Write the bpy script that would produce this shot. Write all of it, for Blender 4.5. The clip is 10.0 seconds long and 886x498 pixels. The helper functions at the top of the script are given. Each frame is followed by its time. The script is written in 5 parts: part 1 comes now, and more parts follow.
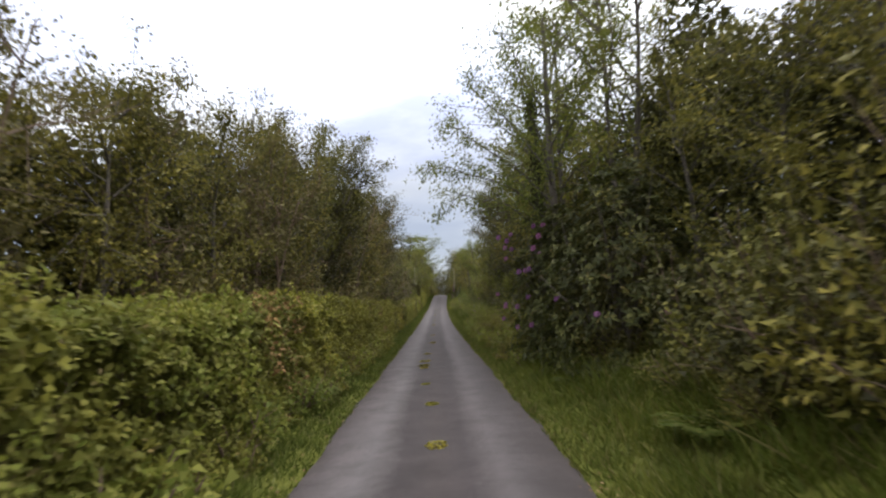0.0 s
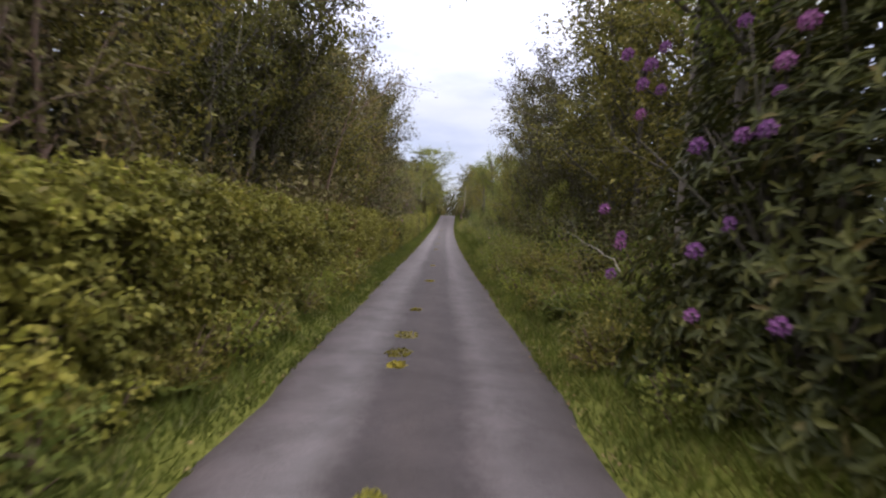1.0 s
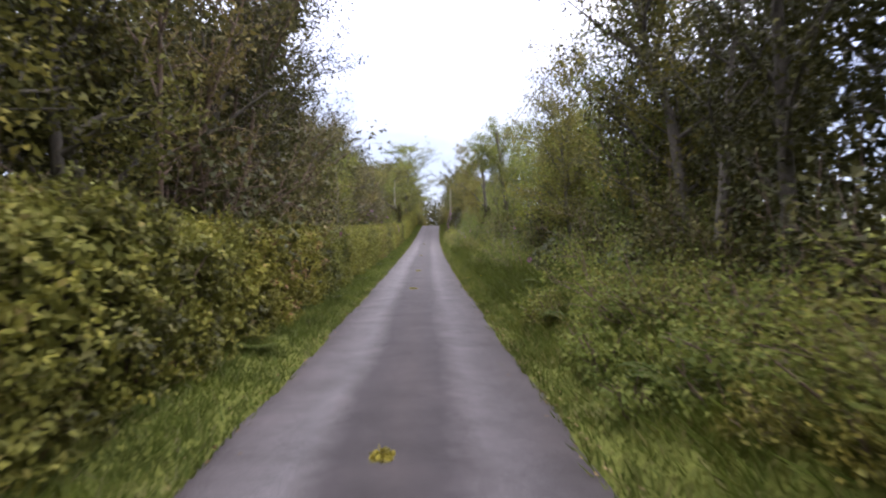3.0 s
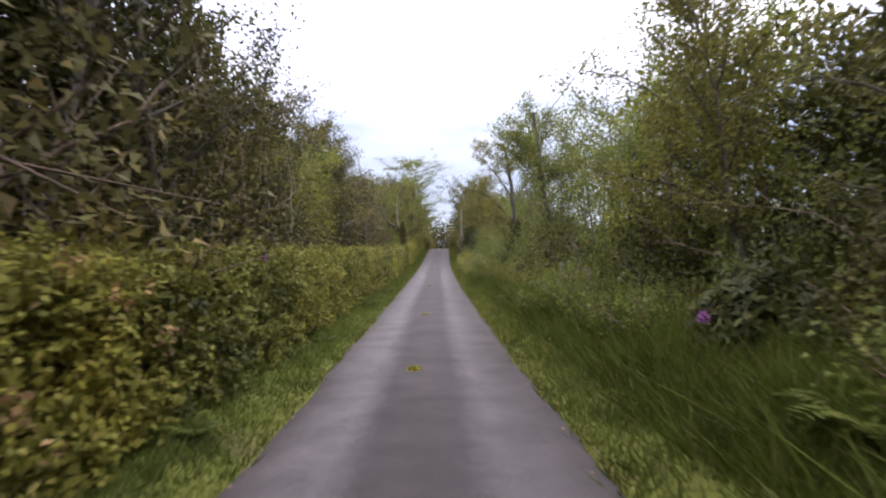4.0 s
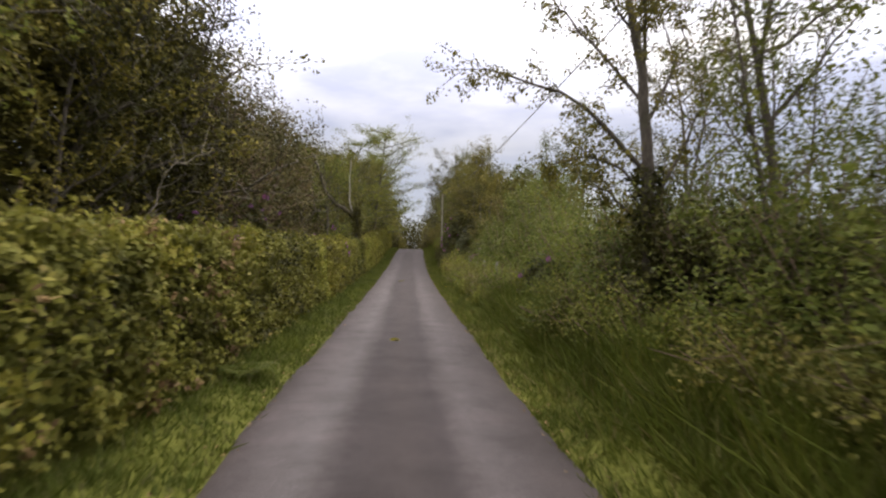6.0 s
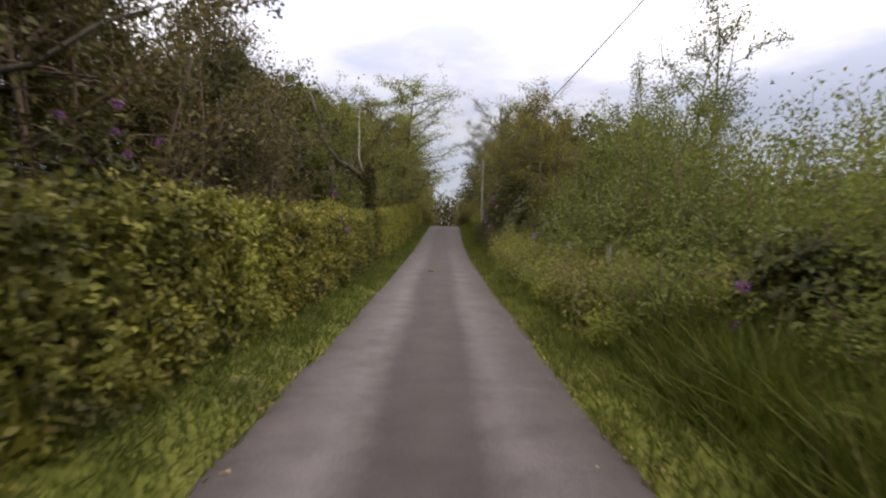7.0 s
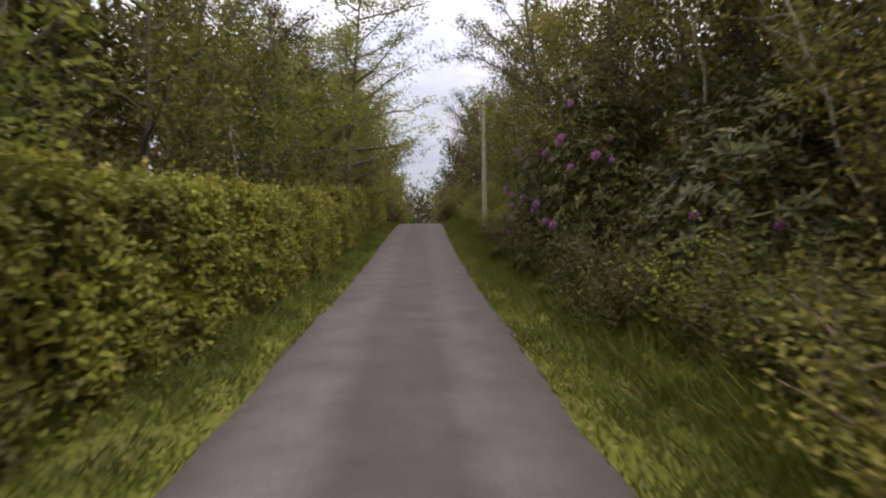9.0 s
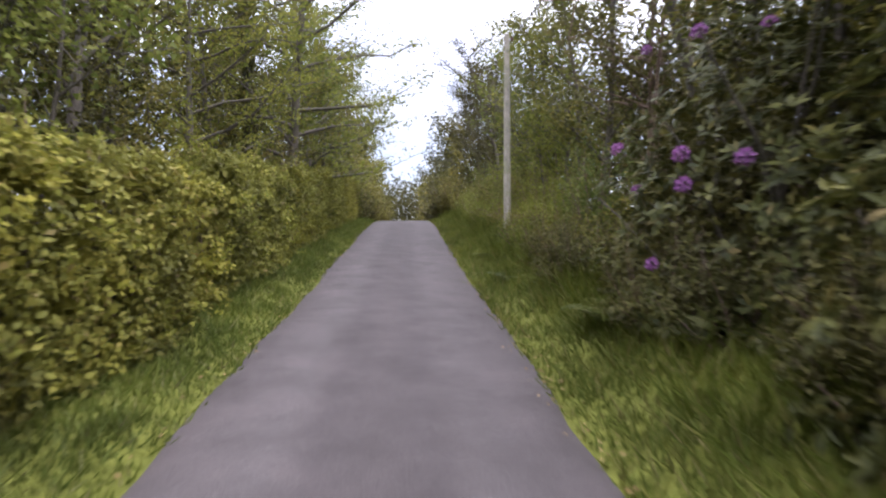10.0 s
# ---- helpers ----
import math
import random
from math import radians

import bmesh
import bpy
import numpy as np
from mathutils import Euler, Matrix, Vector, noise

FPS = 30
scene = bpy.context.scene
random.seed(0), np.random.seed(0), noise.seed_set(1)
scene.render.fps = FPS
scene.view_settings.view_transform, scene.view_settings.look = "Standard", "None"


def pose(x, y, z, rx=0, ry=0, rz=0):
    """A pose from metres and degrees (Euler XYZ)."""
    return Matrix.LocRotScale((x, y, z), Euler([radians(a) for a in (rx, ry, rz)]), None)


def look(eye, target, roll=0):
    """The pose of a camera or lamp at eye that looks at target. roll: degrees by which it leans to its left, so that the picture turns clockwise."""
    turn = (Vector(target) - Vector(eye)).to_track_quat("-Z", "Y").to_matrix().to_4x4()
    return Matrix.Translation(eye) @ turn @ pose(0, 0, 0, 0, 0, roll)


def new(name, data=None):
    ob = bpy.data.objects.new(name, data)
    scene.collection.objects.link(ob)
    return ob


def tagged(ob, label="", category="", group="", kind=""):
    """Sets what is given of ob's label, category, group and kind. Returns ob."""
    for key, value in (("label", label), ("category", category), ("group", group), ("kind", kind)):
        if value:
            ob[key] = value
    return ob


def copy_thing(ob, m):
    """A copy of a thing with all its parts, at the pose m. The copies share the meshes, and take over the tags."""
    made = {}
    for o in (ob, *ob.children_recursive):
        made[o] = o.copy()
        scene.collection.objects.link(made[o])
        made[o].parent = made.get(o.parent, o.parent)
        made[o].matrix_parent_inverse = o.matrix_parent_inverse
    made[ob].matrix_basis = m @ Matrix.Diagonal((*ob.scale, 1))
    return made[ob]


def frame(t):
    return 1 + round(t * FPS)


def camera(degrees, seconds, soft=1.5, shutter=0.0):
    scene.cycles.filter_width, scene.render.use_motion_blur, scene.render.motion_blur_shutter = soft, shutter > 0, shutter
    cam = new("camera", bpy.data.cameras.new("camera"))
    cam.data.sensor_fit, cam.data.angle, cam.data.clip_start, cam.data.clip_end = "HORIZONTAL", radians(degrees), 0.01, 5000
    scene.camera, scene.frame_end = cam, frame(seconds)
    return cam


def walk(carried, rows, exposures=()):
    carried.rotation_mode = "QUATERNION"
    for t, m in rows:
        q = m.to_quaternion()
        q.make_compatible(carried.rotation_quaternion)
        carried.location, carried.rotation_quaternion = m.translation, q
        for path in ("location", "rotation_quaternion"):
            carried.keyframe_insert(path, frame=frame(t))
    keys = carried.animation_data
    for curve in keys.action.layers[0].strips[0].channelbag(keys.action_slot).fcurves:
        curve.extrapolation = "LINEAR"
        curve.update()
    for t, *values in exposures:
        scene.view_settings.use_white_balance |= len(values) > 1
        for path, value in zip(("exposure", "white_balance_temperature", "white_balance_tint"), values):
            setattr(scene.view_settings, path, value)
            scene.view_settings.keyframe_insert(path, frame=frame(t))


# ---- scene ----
cam = camera(75.82, 10.0, soft=2.2, shutter=0.18)
PATH = [
    (0, 0.098, -0.789, 1.646, 95.512, 3.333, -0.482),
    (0.5, 0.090, 3.632, 1.623, 92.161, 0.493, 1.833),
    (1, 0.101, 8.060, 1.585, 87.599, -2.637, 0.150),
    (1.5, 0.100, 12.487, 1.583, 88.389, -0.939, -0.090),
    (2, 0.096, 16.861, 1.577, 87.459, 0.012, -0.893),
    (2.2, 0.096, 18.581, 1.572, 87.549, 0.608, -1.908),
    (3.3, 0.038, 27.980, 1.616, 89.013, 0.104, -1.239),
    (3.5, 0.021, 29.677, 1.597, 87.145, -0.245, -0.809),
    (4, -0.032, 33.901, 1.632, 91.218, 1.156, -0.848),
    (4.5, -0.091, 38.114, 1.658, 91.340, -0.068, -3.585),
    (5, -0.143, 42.301, 1.643, 88.959, -0.272, 1.089),
    (5.2, -0.160, 43.978, 1.677, 89.389, 0.183, -2.090),
    (6.3, -0.187, 53.292, 1.872, 91.707, -1.287, -4.103),
    (6.5, -0.177, 55.015, 1.886, 90.149, -1.461, -1.128),
    (7, -0.117, 59.404, 1.965, 89.185, -1.074, -0.715),
    (7.5, -0.034, 63.841, 2.036, 88.628, -1.330, -4.178),
    (8, 0.035, 68.336, 2.199, 89.315, -0.498, -2.368),
    (8.5, 0.064, 72.880, 2.318, 87.862, -0.777, -1.723),
    (9, 0.116, 77.452, 2.488, 88.819, 0.800, -3.208),
    (9.5, 0.192, 82.024, 2.657, 86.691, 2.917, -7.662),
    (10, 0.253, 86.614, 2.896, 88.171, 0.387, -4.966),
]
EXPOSURES = [(0, 0.0, 6600, 12), (0.5, 0.24, 6600, 14), (1, 0.32, 6500, 20), (1.5, 0.9, 6300, 20), (2, 0.9, 6100, 20), (3.5, 0.62, 6150, 21), (4.5, 0.22, 6550, 17), (5, -0.22, 6900, 16),
             (6.5, 0.08, 7050, 17), (7.5, -0.26, 7150, 17), (8.5, -0.4, 7250, 17), (9, 0.05, 7150, 17), (9.5, 0.52, 6850, 16), (10, 0.96, 6150, 20)]
walk(cam, [(t, pose(*p)) for t, *p in PATH], EXPOSURES)

# ---- sky and light ----
world = bpy.data.worlds.new("overcast_sky")
scene.world = world
world.use_nodes = True
wt = world.node_tree
wn, wl = wt.nodes, wt.links
SUN_UP, SUN_ROUND = radians(52), radians(118)
sky = wn.new("ShaderNodeTexSky")
sky.sky_type, sky.sun_disc, sky.sun_elevation, sky.sun_rotation = "NISHITA", False, SUN_UP, SUN_ROUND
coord = wn.new("ShaderNodeTexCoord")
mapping = wn.new("ShaderNodeMapping")
mapping.inputs["Scale"].default_value = (1.0, 1.0, 3.2)
wl.new(coord.outputs["Generated"], mapping.inputs["Vector"])
cloud = wn.new("ShaderNodeTexNoise")
cloud.inputs["Scale"].default_value, cloud.inputs["Detail"].default_value, cloud.inputs["Roughness"].default_value = 2.6, 7, 0.5
wl.new(mapping.outputs[0], cloud.inputs["Vector"])
split = wn.new("ShaderNodeSeparateXYZ")
wl.new(coord.outputs["Generated"], split.inputs[0])
rise = wn.new("ShaderNodeMapRange")
rise.inputs["From Min"].default_value, rise.inputs["From Max"].default_value = 0.2, 0.8
wl.new(split.outputs["Z"], rise.inputs["Value"])
lift = wn.new("ShaderNodeMath")
lift.operation = "MULTIPLY_ADD"
wl.new(rise.outputs[0], lift.inputs[0])
lift.inputs[1].default_value = 0.3
wl.new(cloud.outputs["Fac"], lift.inputs[2])
tone = wn.new("ShaderNodeValToRGB")
tone.color_ramp.elements[0].position, tone.color_ramp.elements[0].color = 0.44, (0.52, 0.56, 0.71, 1)
tone.color_ramp.elements[1].position, tone.color_ramp.elements[1].color = 0.72, (1.0, 1.0, 1.0, 1)
mid = tone.color_ramp.elements.new(0.57)
mid.color = (0.78, 0.81, 0.91, 1)
wl.new(lift.outputs[0], tone.inputs[0])
bright = wn.new("ShaderNodeMath")
bright.operation = "MULTIPLY_ADD"
wl.new(rise.outputs[0], bright.inputs[0])
bright.inputs[1].default_value, bright.inputs[2].default_value = 3.75, 0.65
veil = wn.new("ShaderNodeBackground")
wl.new(tone.outputs[0], veil.inputs["Color"])
wl.new(bright.outputs[0], veil.inputs["Strength"])
blue = wn["Background"]
blue.inputs["Strength"].default_value = 0.05
wl.new(sky.outputs[0], blue.inputs["Color"])
both = wn.new("ShaderNodeAddShader")
wl.new(veil.outputs[0], both.inputs[0])
wl.new(blue.outputs[0], both.inputs[1])
wl.new(both.outputs[0], wn["World Output"].inputs["Surface"])

sun = new("sun", bpy.data.lights.new("sun", "SUN"))
sun.data.energy, sun.data.angle, sun.data.color = 1.0, radians(25), (1.0, 0.95, 0.86)
sun_way = Vector((math.sin(SUN_ROUND) * math.cos(SUN_UP), math.cos(SUN_ROUND) * math.cos(SUN_UP), math.sin(SUN_UP)))
sun.matrix_world = look(sun_way * 60, (0, 0, 0))


# ---- materials ----
def material(name):
    m = bpy.data.materials.new(name)
    m.use_nodes = True
    t = m.node_tree
    return m, t.nodes, t.links, t.nodes["Principled BSDF"]


def ramp(n, l, source, stops):
    r = n.new("ShaderNodeValToRGB")
    e = r.color_ramp.elements
    e[0].position, e[0].color = stops[0][0], (*stops[0][1], 1)
    e[1].position, e[1].color = stops[-1][0], (*stops[-1][1], 1)
    for p, c in stops[1:-1]:
        e.new(p).color = (*c, 1)
    l.new(source, r.inputs[0])
    return r


def noise_tex(n, l, scale, detail=4, vector=None, rough=0.55):
    t = n.new("ShaderNodeTexNoise")
    t.inputs["Scale"].default_value, t.inputs["Detail"].default_value, t.inputs["Roughness"].default_value = scale, detail, rough
    if vector is not None:
        l.new(vector, t.inputs["Vector"])
    return t


def mix(n, l, kind, fac, a, b):
    m = n.new("ShaderNodeMix")
    m.data_type, m.blend_type = "RGBA", kind
    for value, socket in ((fac, m.inputs[0]), (a, m.inputs[6]), (b, m.inputs[7])):
        if isinstance(value, bpy.types.NodeSocket):
            l.new(value, socket)
        elif isinstance(value, tuple):
            socket.default_value = (*value, 1)
        else:
            socket.default_value = value
    return m.outputs[2]


def bump(n, l, height, strength, distance, bsdf):
    b = n.new("ShaderNodeBump")
    b.inputs["Strength"].default_value, b.inputs["Distance"].default_value = strength, distance
    l.new(height, b.inputs["Height"])
    l.new(b.outputs[0], bsdf.inputs["Normal"])


def leaf_material(name, stops, rough=0.6, through_light=0.45, patch=0.5):
    """Leaves: each its own tint, larger patches of lighter and duller growth, some light through the blade."""
    m, n, l, b = material(name)
    geo = n.new("ShaderNodeNewGeometry")
    tint = ramp(n, l, geo.outputs["Random Per Island"], stops)
    spot = n.new("ShaderNodeTexCoord")
    info = n.new("ShaderNodeObjectInfo")
    place = n.new("ShaderNodeVectorMath")
    l.new(spot.outputs["Object"], place.inputs[0])
    l.new(info.outputs["Location"], place.inputs[1])
    big = noise_tex(n, l, 1.3, 3, place.outputs[0])
    shade = ramp(n, l, big.outputs["Fac"], [(0.3, (1 - patch * 0.75,) * 3), (0.5, (1, 1, 1)), (0.72, (1 + patch * 0.5, 1 + patch * 0.38, 1.0))])
    own = ramp(n, l, info.outputs["Random"], [(0.0, (0.83, 0.84, 0.85)), (0.5, (1.04, 0.99, 1)), (1.0, (1.22, 1.09, 0.95))])
    c = mix(n, l, "MULTIPLY", 1.0, tint.outputs[0], shade.outputs[0])
    c = mix(n, l, "MULTIPLY", 1.0, c, own.outputs[0])
    l.new(c, b.inputs["Base Color"])
    b.inputs["Roughness"].default_value = rough
    b.inputs["Specular IOR Level"].default_value = 0.09
    clear = n.new("ShaderNodeBsdfTranslucent")
    l.new(c, clear.inputs["Color"])
    both = n.new("ShaderNodeMixShader")
    both.inputs[0].default_value = through_light
    l.new(b.outputs[0], both.inputs[1])
    l.new(clear.outputs[0], both.inputs[2])
    l.new(both.outputs[0], n["Material Output"].inputs["Surface"])
    return m


def bark_material(name, dark, light, scale=6.0):
    m, n, l, b = material(name)
    spot = n.new("ShaderNodeTexCoord")
    stretch = n.new("ShaderNodeMapping")
    stretch.inputs["Scale"].default_value = (1, 1, 0.3)
    l.new(spot.outputs["Object"], stretch.inputs[0])
    grain = noise_tex(n, l, scale * 4, 6, stretch.outputs[0], 0.7)
    stain = noise_tex(n, l, scale * 0.4, 3, spot.outputs["Object"])
    c = ramp(n, l, grain.outputs["Fac"], [(0.3, dark), (0.7, light)])
    moss = ramp(n, l, stain.outputs["Fac"], [(0.5, (1, 1, 1)), (0.75, (0.6, 0.72, 0.4))])
    l.new(mix(n, l, "MULTIPLY", 1.0, c.outputs[0], moss.outputs[0]), b.inputs["Base Color"])
    b.inputs["Roughness"].default_value = 0.9
    bump(n, l, grain.outputs["Fac"], 0.6, 0.02, b)
    return m


HEDGE_LEAF = leaf_material("hedge_leaf", [(0.0, (0.084, 0.092, 0.019)), (0.4, (0.112, 0.121, 0.024)), (0.75, (0.138, 0.144, 0.03)), (0.95, (0.166, 0.166, 0.042)), (1.0, (0.152, 0.126, 0.055))], patch=0.75, through_light=0.36)
BRIGHT_LEAF = leaf_material("young_leaf", [(0.0, (0.122, 0.146, 0.025)), (0.5, (0.174, 0.192, 0.036)), (1.0, (0.228, 0.23, 0.06))])
DEAD_LEAF = leaf_material("dry_leaf", [(0.0, (0.078, 0.050, 0.025)), (0.5, (0.150, 0.102, 0.050)), (1.0, (0.240, 0.174, 0.090))], rough=0.8, through_light=0.25)
OLIVE_LEAF = leaf_material("olive_leaf", [(0.0, (0.064, 0.067, 0.017)), (0.5, (0.101, 0.104, 0.025)), (1.0, (0.166, 0.155, 0.039))], through_light=0.35)
FRESH_LEAF = leaf_material("fresh_leaf", [(0.0, (0.077, 0.103, 0.022)), (0.5, (0.116, 0.142, 0.029)), (1.0, (0.181, 0.193, 0.047))], through_light=0.48)
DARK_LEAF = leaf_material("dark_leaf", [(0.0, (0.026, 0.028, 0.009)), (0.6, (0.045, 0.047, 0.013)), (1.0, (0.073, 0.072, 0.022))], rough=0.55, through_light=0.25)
BROWN_LEAF = leaf_material("brownish_leaf", [(0.0, (0.057, 0.053, 0.02)), (0.5, (0.089, 0.083, 0.03)), (0.9, (0.12, 0.113, 0.042)), (1.0, (0.145, 0.11, 0.056))], through_light=0.33)
GREY_LEAF = leaf_material("willow_leaf", [(0.0, (0.059, 0.081, 0.017)), (0.6, (0.085, 0.110, 0.023)), (1.0, (0.122, 0.141, 0.036))], patch=0.35, through_light=0.35)
RHODO_LEAF = leaf_material("rhododendron_leaf", [(0.0, (0.017, 0.023, 0.007)), (0.6, (0.033, 0.041, 0.011)), (0.93, (0.062, 0.069, 0.02)), (1.0, (0.072, 0.06, 0.024))], rough=0.5, through_light=0.25)
NEEDLES = leaf_material("pine_needle", [(0.0, (0.018, 0.022, 0.0127)), (1.0, (0.0479, 0.055, 0.0255))], through_light=0.05)
GRASS = leaf_material("grass_blade", [(0.0, (0.042, 0.063, 0.012)), (0.5, (0.060, 0.084, 0.016)), (0.9, (0.082, 0.105, 0.027)), (1.0, (0.108, 0.111, 0.058))], through_light=0.35)
MEADOW = leaf_material("meadow_blade", [(0.0, (0.043, 0.063, 0.012)), (0.5, (0.064, 0.088, 0.018)), (0.9, (0.091, 0.106, 0.028)), (1.0, (0.128, 0.117, 0.061))], through_light=0.35)
LUSH_GRASS = leaf_material("lush_grass_blade", [(0.0, (0.036, 0.052, 0.007)), (0.5, (0.052, 0.073, 0.011)), (0.9, (0.075, 0.088, 0.018)), (1.0, (0.105, 0.097, 0.040))], through_light=0.3)
PETAL = leaf_material("purple_petal", [(0.0, (0.148, 0.054, 0.161)), (0.6, (0.222, 0.092, 0.237)), (1.0, (0.309, 0.164, 0.329))], rough=0.6, patch=0.1)
YELLOW = leaf_material("yellow_petal", [(0.0, (0.6, 0.45, 0.02)), (1.0, (0.8, 0.66, 0.04))], patch=0.1)
MOSS = leaf_material("road_moss", [(0.0, (0.1, 0.1, 0.02)), (1.0, (0.22, 0.2, 0.035))], rough=0.9, through_light=0.1)
BARK = bark_material("bark", (0.026, 0.021, 0.015), (0.092, 0.077, 0.06))
PALE_BARK = bark_material("pale_bark", (0.08, 0.072, 0.058), (0.33, 0.31, 0.27))
LIMB_BARK = bark_material("mossy_limb", (0.02, 0.017, 0.01), (0.058, 0.047, 0.028))
IVY_BARK = bark_material("ivied_bark", (0.014, 0.015, 0.008), (0.045, 0.042, 0.024))
DEAD_WOOD = bark_material("dead_wood", (0.07, 0.06, 0.046), (0.2, 0.178, 0.145))
TWIG = bark_material("brown_twig", (0.048, 0.031, 0.022), (0.16, 0.105, 0.075), 10)
POST_WOOD = bark_material("weathered_post", (0.065, 0.06, 0.048), (0.19, 0.178, 0.15), 8)
POLE_WOOD = bark_material("grey_pole", (0.13, 0.12, 0.098), (0.29, 0.265, 0.22), 5)


def asphalt():
    m, n, l, b = material("worn_asphalt")
    spot = n.new("ShaderNodeTexCoord")
    split = n.new("ShaderNodeSeparateXYZ")
    l.new(spot.outputs["Object"], split.inputs[0])
    stretch = n.new("ShaderNodeMapping")
    stretch.inputs["Scale"].default_value = (1.0, 0.12, 1.0)
    l.new(spot.outputs["Object"], stretch.inputs[0])
    drift = noise_tex(n, l, 1.1, 4, stretch.outputs[0])
    across = n.new("ShaderNodeMath")
    across.operation = "MULTIPLY_ADD"
    l.new(drift.outputs["Fac"], across.inputs[0])
    across.inputs[1].default_value = 0.38
    ragged = noise_tex(n, l, 7, 4, spot.outputs["Object"], 0.65)
    shift = n.new("ShaderNodeMath")
    shift.operation = "MULTIPLY_ADD"
    l.new(ragged.outputs["Fac"], shift.inputs[0])
    shift.inputs[1].default_value = 0.26
    side = n.new("ShaderNodeAttribute")
    side.attribute_name = "across"
    l.new(side.outputs["Fac"], shift.inputs[2])
    l.new(shift.outputs[0], across.inputs[2])
    place = n.new("ShaderNodeMapRange")
    place.inputs["From Min"].default_value, place.inputs["From Max"].default_value = -1.46 + 0.32, 1.46 + 0.32
    l.new(across.outputs[0], place.inputs["Value"])
    edge, crown, pale, faint = (0.0343, 0.0273, 0.0262), (0.0313, 0.0264, 0.0272), (0.0747, 0.0690, 0.0708), (0.0535, 0.0466, 0.0475)
    bands = ramp(n, l, place.outputs[0], [(0.02, edge), (0.1, faint), (0.18, (0.0667, 0.0599, 0.0611)), (0.26, pale), (0.31, (0.0576, 0.0517, 0.0523)), (0.37, crown), (0.5, (0.0354, 0.0294, 0.0291)), (0.62, crown), (0.67, faint), (0.72, (0.0657, 0.0588, 0.0601)), (0.8, (0.0505, 0.0446, 0.0456)), (0.9, (0.0384, 0.0324, 0.0320)), (1.0, edge)])
    chips = noise_tex(n, l, 90, 3, spot.outputs["Object"], 0.7)
    grit = ramp(n, l, chips.outputs["Fac"], [(0.3, (0.6, 0.6, 0.6)), (0.5, (1, 1, 1)), (0.72, (1.5, 1.47, 1.44))])
    blot = noise_tex(n, l, 1.7, 6, spot.outputs["Object"], 0.6)
    stains = ramp(n, l, blot.outputs["Fac"], [(0.3, (0.72, 0.71, 0.7)), (0.52, (1, 1, 1)), (0.72, (1.25, 1.22, 1.22))])
    fade = n.new("ShaderNodeMapRange")
    fade.inputs["From Min"].default_value, fade.inputs["From Max"].default_value, fade.inputs["To Max"].default_value = 72, 90, 0.65
    l.new(split.outputs["Y"], fade.inputs["Value"])
    worn = mix(n, l, "MIX", fade.outputs[0], bands.outputs[0], (0.052, 0.046, 0.049))
    c = mix(n, l, "MULTIPLY", 1.0, worn, grit.outputs[0])
    c = mix(n, l, "MULTIPLY", 1.0, c, stains.outputs[0])
    # slightly darker from 52 to 72 along the lane, and beyond
    far_part = n.new("ShaderNodeMapRange")
    far_part.inputs["From Min"].default_value, far_part.inputs["From Max"].default_value = 52, 72
    l.new(split.outputs["Y"], far_part.inputs["Value"])
    far_tone = ramp(n, l, far_part.outputs[0], [(0.0, (1, 1, 1)), (1.0, (0.9, 0.88, 0.86))])
    c = mix(n, l, "MULTIPLY", 1.0, c, far_tone.outputs[0])
    l.new(c, b.inputs["Base Color"])
    b.inputs["Roughness"].default_value, b.inputs["Specular IOR Level"].default_value = 0.88, 0.25
    bump(n, l, chips.outputs["Fac"], 0.5, 0.012, b)
    return m


def soil():
    m, n, l, b = material("earth_and_turf")
    spot = n.new("ShaderNodeTexCoord")
    fine = noise_tex(n, l, 14, 6, spot.outputs["Object"], 0.7)
    big = noise_tex(n, l, 0.7, 4, spot.outputs["Object"])
    green = ramp(n, l, fine.outputs["Fac"], [(0.3, (0.045, 0.05, 0.01)), (0.5, (0.08, 0.088, 0.016)), (0.7, (0.115, 0.12, 0.025))])
    brown = ramp(n, l, fine.outputs["Fac"], [(0.3, (0.03, 0.022, 0.013)), (0.7, (0.1, 0.075, 0.045))])
    where = ramp(n, l, big.outputs["Fac"], [(0.58, (0, 0, 0)), (0.76, (1, 1, 1))])
    l.new(mix(n, l, "MIX", where.outputs[0], green.outputs[0], brown.outputs[0]), b.inputs["Base Color"])
    b.inputs["Roughness"].default_value, b.inputs["Specular IOR Level"].default_value = 0.95, 0.1
    bump(n, l, fine.outputs["Fac"], 0.8, 0.05, b)
    return m


ASPHALT, SOIL = asphalt(), soil()


def plain(name, colour, rough=0.5, metal=0.0):
    m, n, l, b = material(name)
    grain = noise_tex(n, l, 30, 3)
    c = ramp(n, l, grain.outputs["Fac"], [(0.3, tuple(v * 0.8 for v in colour)), (0.7, colour)])
    l.new(c.outputs[0], b.inputs["Base Color"])
    b.inputs["Roughness"].default_value, b.inputs["Metallic"].default_value = rough, metal
    return m


CABLE = plain("black_cable", (0.02, 0.02, 0.022), 0.6)
STEEL = plain("galvanised_wire", (0.4, 0.4, 0.4), 0.45, 0.9)
PORCELAIN = plain("brown_porcelain", (0.12, 0.06, 0.04), 0.25)


